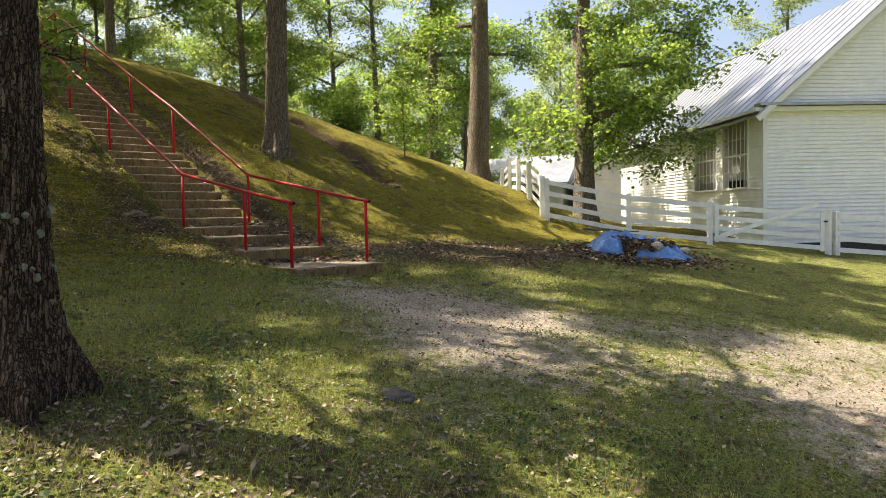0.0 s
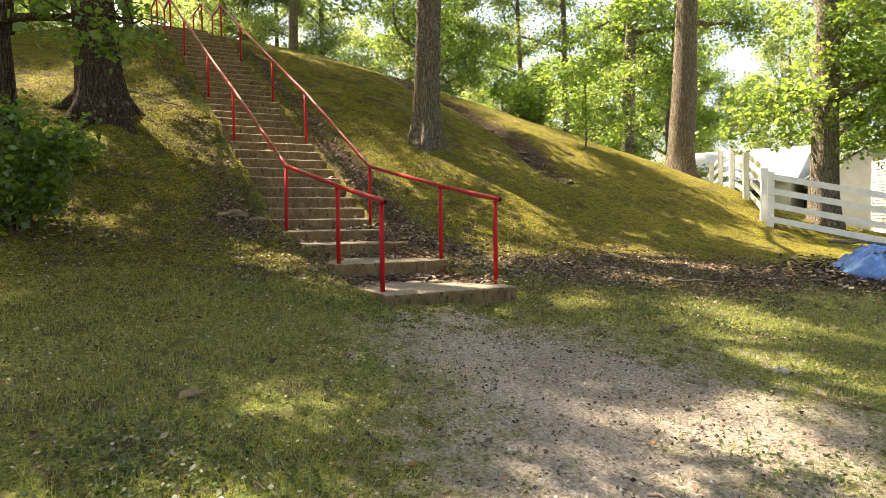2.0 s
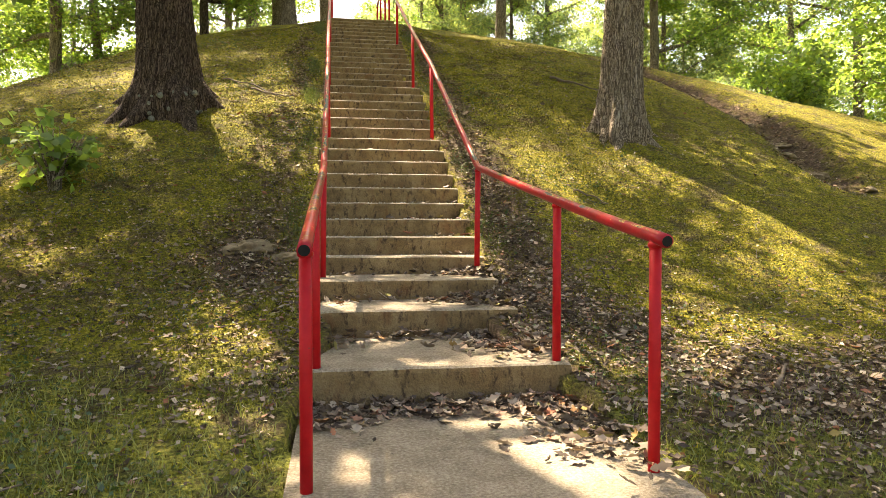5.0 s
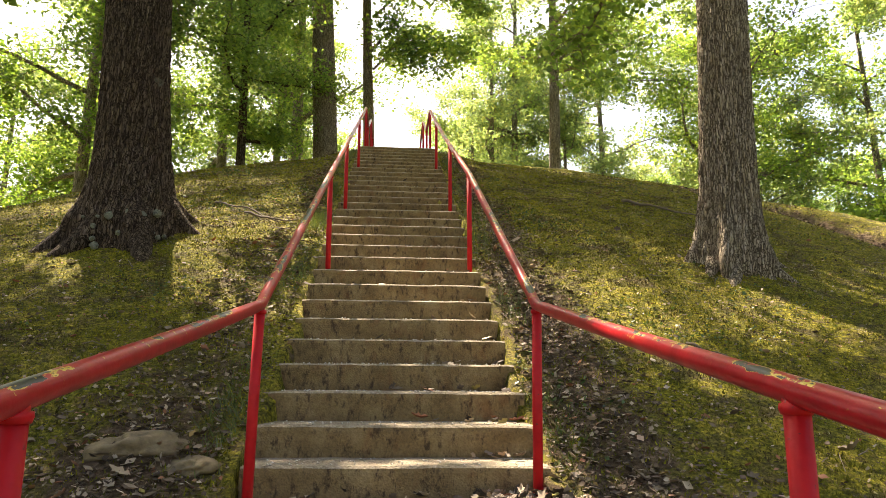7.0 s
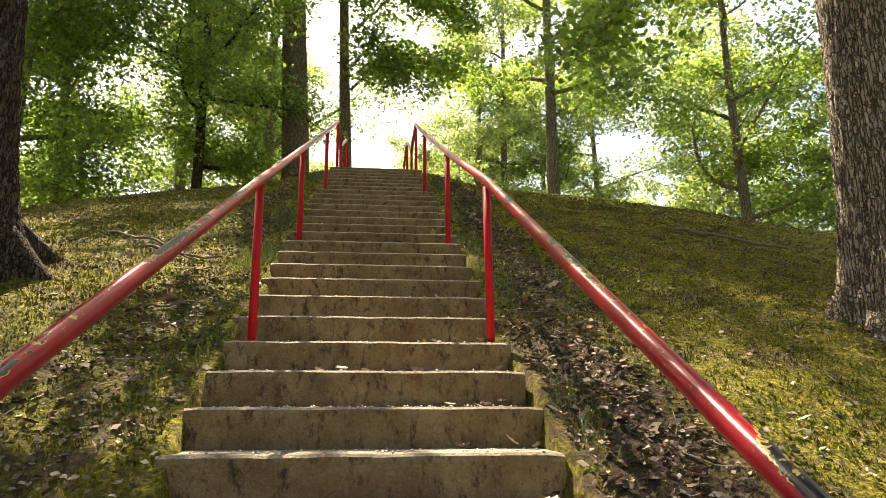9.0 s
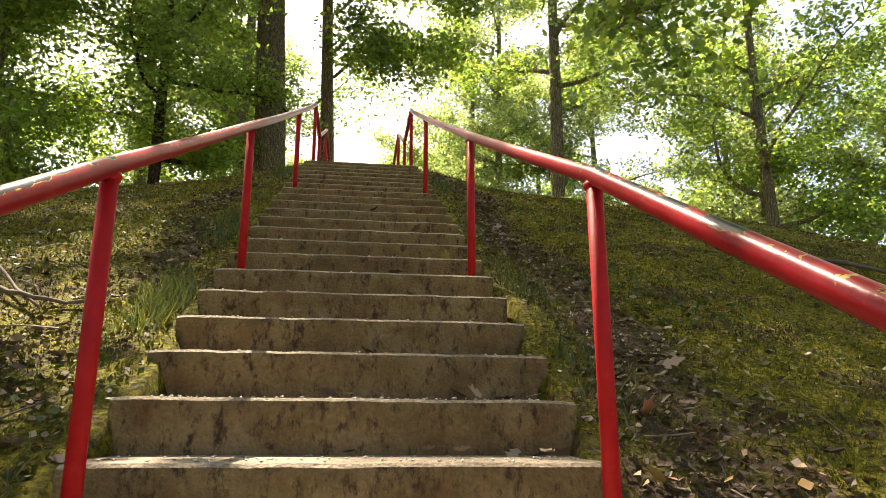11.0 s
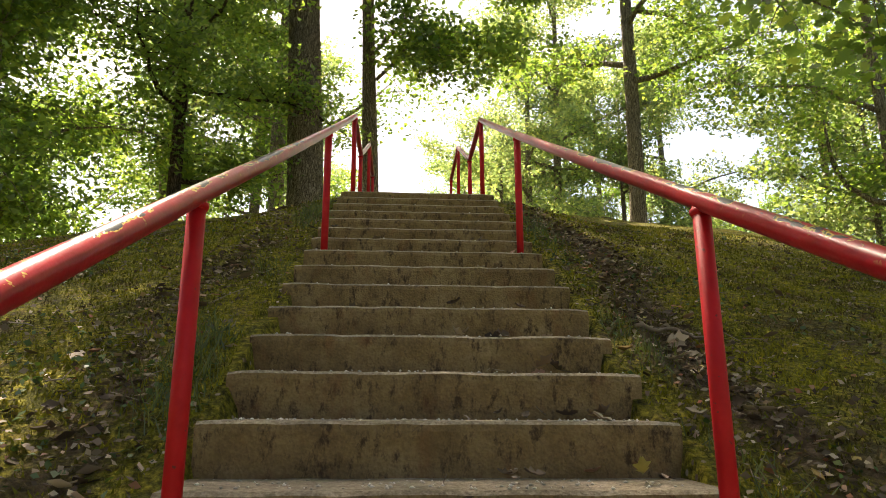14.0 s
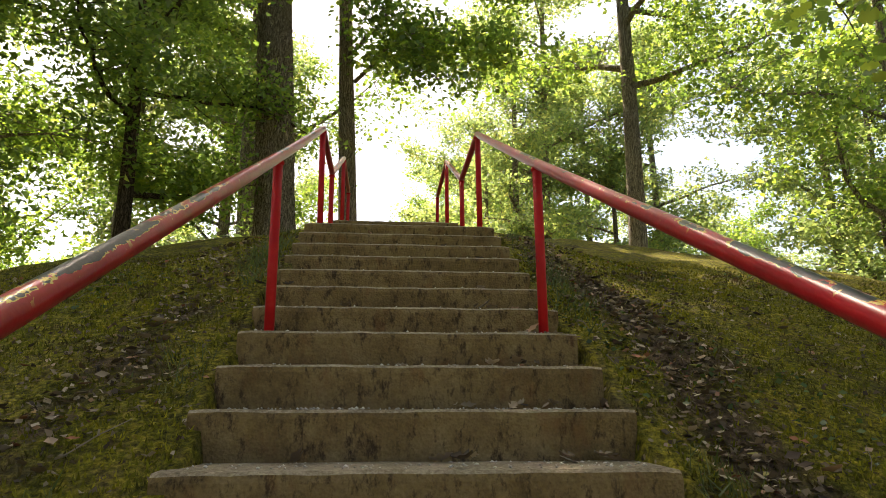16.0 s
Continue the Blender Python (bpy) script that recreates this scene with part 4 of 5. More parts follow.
tree(18.2, 15.6, 16.0, 0.62, 4.6, 4.2, 18000, 0.16, M_BARK_THIN, M_LEAF_LIGHT, "tall tree behind the climbing fence", 19, (0.03, 0.0), 1.2, simple=True, limbs=12)
tree_fence = tree(13.95, 4.15, 13.0, 0.72, 1.9, 4.8, 34000, 0.135, M_BARK_THIN, M_LEAF_LIGHT, "leafy oak with low boughs behind the white fence", 20, (0.02, 0.0), 1.3, limbs=18, lopsided=(0.45, -0.5), per=36, spread=0.26)
tree(5.6, 23.0, 17.0, 0.42, 4.5, 5.0, 25000, 0.13, M_BARK_THIN, M_LEAF_LIGHT, "tall tree with bright backlit leaves behind the crest", 21, (0.03, 0.0), 1.2, limbs=15)
tree(-8.4, 18.1, 15.0, 0.36, 2.5, 4.4, 36000, 0.125, M_BARK_THIN, M_LEAF, "slender dark tree with low leafy boughs on the hilltop", 22, (0.03, 0.0), 1.2, limbs=15, simple=True)
tree(-7.5, 19.3, 15.0, 0.28, 2.0, 4.2, 32000, 0.125, M_BARK_THIN, M_LEAF_LIGHT, "slender dark tree with low leafy boughs on the hilltop", 23, (-0.03, 0.0), 1.2, limbs=15, simple=True)
tree(-4.8, 20.5, 13.0, 0.28, 1.6, 4.2, 40000, 0.125, M_BARK_DARK, M_LEAF_LIGHT, "leafy young oak with low boughs on the hilltop", 24, (0.0, 0.0), 1.2, limbs=16, simple=True)
tree(11.0, 21.0, 14.0, 0.34, 1.5, 4.4, 20000, 0.14, M_BARK_THIN, M_LEAF_LIGHT, "leafy tree behind the crest of the slope", 25, (0.0, 0.0), 1.2, limbs=13)
# two unseen trees, added beside the view to shade slope and lawn
tree(-8.1, 11.3, 18.0, 0.5, 6.5, 6.6, 8500, 0.20, M_BARK_DARK, M_LEAF, SHADE_TREE, 27, (0.0, 0.0), 1.5, limbs=13, **SHADY)
tree(-8.6, 7.6, 18.0, 0.55, 6.5, 6.6, 8500, 0.20, M_BARK_DARK, M_LEAF, SHADE_TREE, 26, (0.0, 0.0), 1.5, limbs=13, **SHADY)
tree(-4.12, 3.55, 8.5, 0.30, 2.2, 2.9, 9000, 0.13, M_BARK_DARK, M_LEAF, "small dark leaning tree with low leafy branches above a shrub", 28, (-0.06, -0.02), 1.25, limbs=11, per=40, spread=0.25)

WOODS = "woodland tree in full summer leaf behind the hill"
far_r = random.Random(5)
spots = []
fixed = [(5.6, 23.0), (-8.4, 18.1), (-7.5, 19.3), (-4.8, 20.5), (11.0, 21.0), (18.2, 15.6), (-4.0, 27.5), (-2.3, 21.8)]
for k in range(900):
    # every ninth draw goes west: unseen trees added to close off the light
    an = far_r.uniform(-0.78, 1.55) if k % 9 else far_r.uniform(-1.75, -0.78)
    d = 13 + 33 * far_r.random() ** 0.75
    x, y = math.sin(an) * d + 1.0, 9 + math.cos(an) * d
    if y < 13 and x < 19 and x > -11 or abs(x - 0.3) < 3.4 + 0.03 * y:
        continue
    if x > 11 and y < 13 or (abs(x - 30) < 7 and abs(y - 15) < 10):
        continue
    if y < 23 and abs(x) < 4:
        continue
    if min(math.hypot(x - a, y - b) for a, b in spots + fixed) < 3.3:
        continue
    spots.append((x, y))
    if len(spots) >= 46:
        break
spots += [(36, 13), (38, 21), (33.5, 27), (41, 6), (25.5, 22.5), (23, 17.5), (44, 15), (30, 30), (6.0, 33), (6.4, 41), (-5.6, 32), (-6.4, 40), (7.5, 50), (-7.0, 50), (4.3, 37), (3.6, 48), (13.5, 27), (18.5, 23.5), (42, 24), (47, 30), (40, 30), (53, 25)]
protos = []
for k in range(5):
    x, y = spots[k]
    protos.append(tree(x, y, 11.0 + 1.6 * k, 0.26 + 0.04 * k, 0.9 + 0.25 * k, 4.8, 19000, 0.155, M_BARK_THIN, M_LEAF_LIGHT if k % 2 else M_LEAF_HAZE, WOODS, 30 + k, (far_r.uniform(-0.03, 0.03), 0), 1.2, limbs=12, group="woods around the hill", detail=0.4, per=40, simple=True, spread=0.36))
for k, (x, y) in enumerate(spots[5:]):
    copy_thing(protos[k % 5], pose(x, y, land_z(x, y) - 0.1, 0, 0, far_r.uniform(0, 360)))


def shrub(x, y, r, high, n, leaf, mat, label, seed, group=""):
    z = land_z(x, y)
    ob = empty("shrub", Matrix.Translation((x, y, z)), label, "shrub", group)
    q = random.Random(seed)
    tips = []
    for i in range(9):
        an, s = i * 0.7 + q.uniform(-0.2, 0.2), q.uniform(0.3, 0.9)
        pts = [Vector((0.05 * math.cos(an), 0.05 * math.sin(an), -0.1))]
        for j in range(1, 6):
            u = j / 5
            pts.append(Vector((r * s * u * math.cos(an + 0.2 * u), r * s * u * math.sin(an + 0.2 * u), high * (1.1 - 0.5 * s) * u)))
            if j > 1:
                tips += [tuple(pts[-1] + Vector((q.uniform(-0.3, 0.3), q.uniform(-0.3, 0.3), q.uniform(-0.35, 0.25))) * r) for k in range(5)]
        V, Fc = tube(pts, [0.022 - 0.0035 * k for k in range(6)], 6)
        link_mesh("stem", V, Fc, M_BARK_THIN, ob, True)
    tips = np.array(tips)
    c = tips[np.random.default_rng(seed).integers(0, len(tips), n // 12)]
    leaf_cloud("foliage", c, 0.10 + 0.10 * r, 12, leaf, mat, ob, seed)
    return ob


shrub(-4.1, 3.2, 0.85, 1.55, 4200, 0.10, M_LEAF, "dense dark green leafy shrub at the foot of the slope", 41)
shrub(-3.5, 5.0, 0.42, 0.75, 420, 0.13, M_LEAF_LIGHT, "small yellow-green broad-leaved seedling below the oak", 43)
under = shrub(14.0, 17.0, 2.0, 3.2, 3400, 0.19, M_LEAF_LIGHT, "bright green woodland undergrowth shrub", 42, "undergrowth in the woods")
k = 0
while k < 13:
    an = far_r.uniform(-1.5, 1.45)
    d = far_r.uniform(14, 30)
    x, y = math.sin(an) * d, 9 + math.cos(an) * d
    if (y < 16 and -8 < x < 16) or (-4.3 < x < 15) or (x > 14 and y < 15):
        continue
    copy_thing(under, pose(x, y, land_z(x, y) - 0.1, 0, 0, far_r.uniform(0, 360)))
    k += 1


# ---- tarpaulin heap and loose things ----
def tarp_heap(x, y):
    turn = math.atan2(-0.72, 0.69)
    z = land_z(x, y)
    ob = empty("tarpaulin", pose(x, y, z, 0, 0, math.degrees(turn)), "crumpled blue tarpaulin thrown over a heap of brush and leaves", "tarpaulin")
    nx, ny = 90, 50
    V, F, bare = [], [], []
    for j in range(ny + 1):
        for i in range(nx + 1):
            u, v = i / nx * 2 - 1, j / ny * 2 - 1
            px, py = 1.12 * u, 0.68 * v
            q = Vector((px * 1.6, py * 1.6, 3.0))
            ridge = sum((1 - abs(noise.noise(q * f + Vector((f, 0, 0))))) ** 4 * am for f, am in ((1.1, 0.10), (2.3, 0.09), (4.6, 0.08), (9.0, 0.05)))
            rim = max(abs(u) ** 3, abs(v) ** 2.5)
            lump = 0.5 + 0.5 * noise.noise(Vector((px * 1.1, py * 1.4, 5)))
            h = (0.34 - 0.16 * u) * (0.4 + lump) * (1 - rim) ** 0.6 + ridge * (0.45 + 0.55 * (1 - rim)) - 0.05
            wob = 1 + 0.22 * noise.noise(Vector((math.atan2(v, u) * 2, 1, 0)))
            V.append((px * wob, py * wob, max(0.015, h) + land_z(x + px * 0.69 + py * 0.72, y - px * 0.72 + py * 0.69) - z))
    for j in range(ny):
        for i in range(nx):
            a = j * (nx + 1) + i
            c = Vector(V[a])
            off = c.y + 0.28 - 0.42 * (c.x - 0.2)
            if -0.55 < c.x < 1.0 and abs(off) < 0.17 + 0.22 * noise.noise(Vector((c.x * 3.1, c.y * 3.1, 7))):
                bare.append(c)
                continue
            F.append((a, a + 1, a + nx + 2, a + nx + 1))
    s = link_mesh("sheet", V, F, M_TARP, ob, True)
    so = s.modifiers.new("thick", "SOLIDIFY")
    so.thickness = 0.008
    W = [(v[0] * 0.97, v[1] * 0.97, v[2] - 0.05) for v in V]
    link_mesh("mound", W, [(j * (nx + 1) + i, j * (nx + 1) + i + 1, (j + 1) * (nx + 1) + i + 1, (j + 1) * (nx + 1) + i) for j in range(ny) for i in range(nx)], M_SOIL, ob, True)
    return ob, [ob.matrix_world @ c for c in bare]


TX, TY = 7.75, -1.15
tarp, bare_heap = tarp_heap(TX, TY)


def bough(parent, points, r0, n, leaf, mat, seed):
    """A long low bough of a tree with its hanging twigs and leaves; points are in the world."""
    o = parent.matrix_world.translation
    q = random.Random(seed)
    P = []
    for a, b in zip(points, points[1:]):
        for k in range(5):
            P.append(Vector(a).lerp(Vector(b), k / 5) - o + Vector((q.uniform(-0.05, 0.05), q.uniform(-0.05, 0.05), q.uniform(-0.04, 0.04))))
    V, Fc = tube(P, [r0 * (1 - 0.85 * k / len(P)) for k in range(len(P))], 8)
    link_mesh("bough", V, Fc, M_BARK_THIN, parent, True)
    tips, tv, tf = [], [], []
    for p in P[len(P) // 4:]:
        for k in range(4):
            e = p + Vector((q.uniform(-1, 1), q.uniform(-1, 1), q.uniform(-0.7, 0.35))) * 0.95
            mid = p.lerp(e, 0.5) + Vector((0, 0, 0.08))
            tips += [tuple(e), tuple(mid), tuple(mid.lerp(e, 0.6))]
            v, f = tube([p, mid, e], [0.012, 0.008, 0.003], 4, False)
            k0 = len(tv)
            tv += v
            tf += [tuple(a + k0 for a in c) for c in f]
    tagged(link_mesh("branchlet", tv, tf, M_BARK_THIN, parent), "thin leafy branchlets", "", "", "stuff")
    tips = np.array(tips)
    c = tips[np.random.default_rng(seed).integers(0, len(tips), n // 14)]
    leaf_cloud("bough_leaves", c, 0.36, 14, leaf, mat, parent, seed, lobes=True)


bough(tree_head, [(-0.93, 23.0, 12.2), (0.2, 22.6, 13.2), (1.4, 22.0, 13.0), (2.6, 21.4, 11.8)], 0.05, 2200, 0.14, M_LEAF_LIGHT, 53)
bough(tree_head, [(-1.0, 23.0, 14.2), (0.4, 22.2, 15.2), (1.8, 21.8, 15.0), (3.2, 21.6, 14.0)], 0.05, 2200, 0.14, M_LEAF_LIGHT, 54)
FZ = land_z(13.95, 4.15)
bough(tree_fence, [(13.95, 4.15, FZ + 3.4), (15.0, 2.9, FZ + 3.9), (15.9, 1.7, FZ + 3.3), (16.3, 1.0, FZ + 2.1)], 0.06, 1500, 0.13, M_LEAF, 55)
bough(tree_fence, [(13.95, 4.15, FZ + 3.0), (13.0, 4.3, FZ + 3.5), (12.1, 4.6, FZ + 3.1), (11.5, 4.9, FZ + 2.2)], 0.05, 1300, 0.13, M_LEAF_LIGHT, 56)
bough(tree_fence, [(13.95, 4.15, FZ + 2.6), (14.5, 3.2, FZ + 2.9), (15.0, 2.4, FZ + 2.3), (15.3, 1.9, FZ + 1.5)], 0.05, 1200, 0.13, M_LEAF_LIGHT, 57)
bough(tree_head, [(-0.93, 23.0, 13.0), (-0.2, 22.3, 13.5), (0.5, 21.8, 12.7), (1.0, 21.5, 11.3)], 0.05, 2000, 0.13, M_LEAF, 58)
# this oak's boughs take a lighter leaf than its crown, to look lit
bough(tree_r, [(3.5, 6.9, 8.6), (3.6, 8.6, 8.3), (3.3, 10.6, 7.3), (3.0, 12.2, 7.2)], 0.07, 2400, 0.12, M_LEAF_LIGHT, 51)
bough(tree_r, [(3.5, 6.9, 9.2), (4.4, 9.2, 9.4), (4.3, 11.8, 8.9), (3.9, 14.2, 8.4)], 0.07, 2400, 0.12, M_LEAF_LIGHT, 52)


def stone(x, y, r, flatness, label, seed, mat=None, zoff=0.0):
    bm = bmesh.new()
    bmesh.ops.create_icosphere(bm, subdivisions=4, radius=r)
    for v in bm.verts:
        k = 1 + 0.5 * noise.noise(v.co / r * 0.9 + Vector((seed, 0, 0))) + 0.3 * noise.noise(v.co / r * 2.1 + Vector((0, seed, 0))) + 0.1 * noise.noise(v.co / r * 7 + Vector((0, seed, 0)))
        v.co = Vector((v.co.x * k, v.co.y * k * 0.75, v.co.z * k * flatness))
    ob = part("stone", bm, mat or M_ROCK, None, label, True)
    ob.matrix_world = pose(x, y, land_z(x, y) + r * flatness * 0.1 + zoff, 0, 0, seed * 77)
    tagged(ob, label, "stone")
    return ob


stone(-3.0, -4.75, 0.17, 0.28, "low dark weathered stone set in the lawn", 1)
stone(-3.15, -5.25, 0.10, 0.28, "small dark stone in the lawn", 2)
stone(1.34, -3.17, 0.06, 0.6, "small pale brown stone on the worn lawn", 7, M_PALE)
stone(-3.0, -2.13, 0.10, 0.2, "flat pale stone sunk in the lawn", 8, M_MUDSTONE, -0.02)
stone(-2.87, -1.54, 0.05, 0.5, "small grey stone on the bare dirt", 9)
stone(-1.35, 3.95, 0.26, 0.34, "flat brown stone half buried beside the steps", 3, M_MUDSTONE, -0.05)
stone(-1.05, 3.75, 0.15, 0.36, "small brown stone beside the steps", 4, M_MUDSTONE, -0.01)
stone(TX - 0.2, TY - 0.5, 0.14, 0.6, "pale stone on the tarpaulin heap", 5, M_PALE, 0.32)
stone(TX + 0.35, TY - 0.85, 0.12, 0.6, "pale stone on the tarpaulin heap", 6, M_PALE, 0.25)

gr = random.Random(77)
for k in range(9):
    gy = 5.6 + 0.75 * k
    gully_stone = stone(6.6 + 0.25 * math.sin(gy * 0.9) + gr.uniform(-0.3, 0.3), gy, gr.uniform(0.08, 0.2), 0.4, "brown stone bared in the worn gully", 10 + k, M_MUDSTONE, 0.02)
    tagged(gully_stone, "brown stone bared in the worn gully", "stone", "stones in the gully")


def stick(points, r, label, name="stick", lift=0.02):
    P = []
    for i in range(len(points) - 1):
        for k in range(5):
            u = k / 5
            x = points[i][0] * (1 - u) + points[i + 1][0] * u
            y = points[i][1] * (1 - u) + points[i + 1][1] * u
            P.append(Vector((x, y, land_z(x, y) + r + lift + 0.012 * math.sin(9 * u + i))))
    o = P[0].copy()
    V, Fc = tube([p - o for p in P], [r * (1 - 0.6 * k / len(P)) for k in range(len(P))], 8, True, 0.15, r * 99)
    ob = link_mesh(name, V, Fc, M_TWIG, None, True)
    ob.location = o
    tagged(ob, label, "branch", "fallen branches")


stick([(3.4, 9.8), (3.75, 9.45), (4.3, 8.85)], 0.026, "long fallen branch lying on the mossy slope", "branch", 0.03)
stick([(-1.9, 8.4), (-1.5, 8.15), (-1.15, 8.2)], 0.016, "thin dead branch on the mossy bank")
stick([(-2.4, 8.9), (-1.9, 8.6), (-1.3, 7.9)], 0.014, "thin dead branch on the mossy bank")
stick([(-1.42, 7.02), (-1.2, 7.14), (-0.98, 7.28)], 0.008, "pale thin dead branch on the mossy bank")
stick([(4.9, 2.95), (5.22, 2.78), (5.27, 2.3)], 0.011, "bent bleached twig on the leaf litter")
stick([(2.2, 5.1), (2.4, 4.9), (2.5, 4.7)], 0.012, "short dead twig on the slope")
stick([(2.0, 1.0), (2.3, 1.35), (2.35, 1.75)], 0.014, "bent dead twig in the leaf litter")
stick([(1.15, -2.1), (1.4, -2.0), (1.62, -2.04)], 0.022, "short dark dead stick on the worn lawn")
stick([(-2.2, 0.12), (-2.0, 0.1), (-1.75, 0.16)], 0.009, "thin dead twig on the mossy lawn")
stick([(3.3, -0.2), (3.8, -0.35), (4.1, -0.5)], 0.022, "short dead stick in the leaf litter")
stick([(-1.28, -4.25), (-1.12, -4.45)], 0.011, "short broken stick on the bare dirt")
stick([(-1.5, -4.6), (-1.42, -4.78)], 0.012, "short broken stick on the bare dirt")
stick([(1.0, 10.42), (1.18, 10.36), (1.36, 10.24)], 0.012, "short dark dead branch in the leaf litter")
stick([(TX - 0.9, TY + 0.9), (TX - 0.2, TY + 0.7), (TX + 0.5, TY + 0.1)], 0.03, "dead branch on the tarpaulin heap", "branch", 0.5)
stick([(TX + 0.3, TY - 0.2), (TX + 0.9, TY - 0.7), (TX + 1.2, TY - 1.2)], 0.03, "dead branch on the tarpaulin heap", "branch", 0.28)
stick([(TX - 2.0, TY + 0.5), (TX - 1.4, TY + 0.2), (TX - 1.0, TY + 0.4)], 0.02, "dead branch beside the tarpaulin heap")


# ---- grass, moss and fallen leaves ----
def field(n, seed, x0, x1, y0, y1, keep):
    g = np.random.default_rng(seed)
    x, y = g.uniform(x0, x1, n), g.uniform(y0, y1, n)
    k = g.random(n) < keep(x, y)
    k &= ~((np.abs(x) < stair_edge(x, y) + 0.06) & (y > -0.3) & (y < 18.5))
    x, y = x[k], y[k]
    z = land(x, y) + 0.03 * wobble(x, y, 2.1) + 0.018 * wobble(x, y, 6.3, 2.0)
    return np.stack([x, y, z], -1), g


def near_walk(x, y, reach):
    """Nearness to the line of the walk: the lawn diagonal, then the stairs."""
    d1 = np.hypot(x, np.maximum(np.maximum(-y, y - 12), 0))
    u = np.clip(((x + 6.4) * 6.4 + (y + 8.5) * 8.5) / 113, 0, 1)
    d2 = np.hypot(x + 6.4 - 6.4 * u, y + 8.5 - 8.5 * u)
    return np.exp(-(np.minimum(d1, d2) / reach) ** 2)


def blades(name, P, g, h0, h1, w, mat, label, category):
    n = len(P)
    an = g.uniform(0, 6.283, n)
    side = np.stack([np.cos(an), np.sin(an), 0 * an], -1) * w * g.uniform(0.6, 1.4, (n, 1))
    h = g.uniform(h0, h1, (n, 1))
    tip = P + np.concatenate([g.normal(size=(n, 2)) * h * 0.55, h], 1)
    V = np.stack([P - side - np.array((0, 0, 0.01)), P + side - np.array((0, 0, 0.01)), tip], 1)
    return tagged(link_mesh(name, V.reshape(-1, 3), np.arange(3 * n).reshape(n, 3), mat), label, category, "", "stuff")


def lawn_keep(x, y):
    d, m, l = covers(x, y)
    return np.clip(1.0 - 1.25 * d - 0.8 * l, 0.03, 1) * (1 - 0.8 * m) * near_walk(x, y, 4.5) * (0.55 + 0.45 * wobble(x, y, 3.1, 0.5))


def moss_keep(x, y):
    d, m, l = covers(x, y)
    return m * np.clip(1 - 0.9 * l, 0.05, 1) * near_walk(x, y, 4.2) * (0.6 + 0.4 * wobble(x, y, 2.7, 0.2))


def verge_keep(x, y):
    return (np.exp(-((np.abs(x) - 0.97) / 0.11) ** 2) * np.clip((y - 3) / 2, 0, 1) * np.clip(0.15 + 0.8 * wobble(x, y, 3.3), 0, 1)) * np.where(x < 0, 1.0, 0.55)


P, g = field(900000, 1, -9, 9, -9.5, 1.5, lawn_keep)
blades("grass", P, g, 0.025, 0.075, 0.0032, M_GRASS, "short patchy lawn grass", "grass")
P, g = field(1150000, 2, -6, 7, -0.5, 14.5, moss_keep)
blades("moss", P, g, 0.006, 0.026, 0.007, M_MOSSB, "low yellow-green moss and fine grass on the slope", "moss")
P, g = field(260000, 3, -1.4, 1.4, 2.5, 15, verge_keep)
blades("verge_grass", P, g, 0.03, 0.11, 0.004, M_VERGE, "longer green grass along the edges of the steps", "grass")


def weeds():
    def keep(x, y):
        d, m, l = covers(x, y)
        return np.clip(wobble(x, y, 1.9, 4.0) * 1.6 - 0.1, 0, 1) * np.where(y > 0, 0.4, 0.9) * np.clip(1 - l * 0.6 - d, 0.05, 1) * near_walk(x, y, 3.6)
    P, g = field(420000, 12, -7, 8, -8.5, 14, keep)
    leaf_cloud("weeds", P + np.array((0, 0, 0.022)), 0.008, 1, 0.034, M_WEED, None, 12)
    tagged(bpy.data.objects["weeds"], "low green clover and weeds among the moss and grass", "weeds", "", "stuff")


def lay_leaves(name, P, g, size, label, lobes=False):
    n = len(P)
    an = g.uniform(0, 6.283, n)
    d = np.stack([np.cos(an), np.sin(an), g.normal(size=n) * 0.25], -1)
    nrm = unit(np.array((0, 0, 1.0)) + g.normal(size=(n, 3)) * 0.45)
    s = unit(np.cross(d, nrm))
    u = np.cross(s, d)
    L = size * g.uniform(0.5, 1.3, (n, 1))
    W = L * g.uniform(0.25, 0.42, (n, 1))
    curl = L * g.uniform(-0.05, 0.28, (n, 1))
    P = P + np.array((0, 0, 0.012))
    ring = ((0, 0.08), (0.28, 0.8), (0.38, 0.45), (0.6, 1.0), (0.72, 0.45), (1.0, 0.1)) if lobes else ((0, 0.1), (0.5, 1.0), (1.0, 0.05))
    A = [P + d * L * a + s * W * b + u * curl * (b + (2 * a - 1) ** 2) for a, b in ring]
    B = [P + d * L * a - s * W * b + u * curl * (b + (2 * a - 1) ** 2) for a, b in ring]
    M = [P + d * L * a + u * curl * (2 * a - 1) ** 2 * 0.6 for a, b in ring]
    k = len(ring)
    V = np.stack(A + M + B, 1)
    q = []
    for i in range(k - 1):
        q += [(i, i + 1, k + i + 1, k + i), (k + i, k + i + 1, 2 * k + i + 1, 2 * k + i)]
    F = (np.array(q)[None] + (np.arange(n) * 3 * k)[:, None, None]).reshape(-1, 4)
    return tagged(link_mesh(name, V.reshape(-1, 3), F, M_LITTER), label, "leaves", "", "stuff")


def litter_keep(x, y):
    d, m, l = covers(x, y)
    return np.clip(l ** 1.6 * 0.9 + 0.014, 0, 1) * np.clip(near_walk(x, y, 6.0) * 1.3, 0, 1)


weeds()


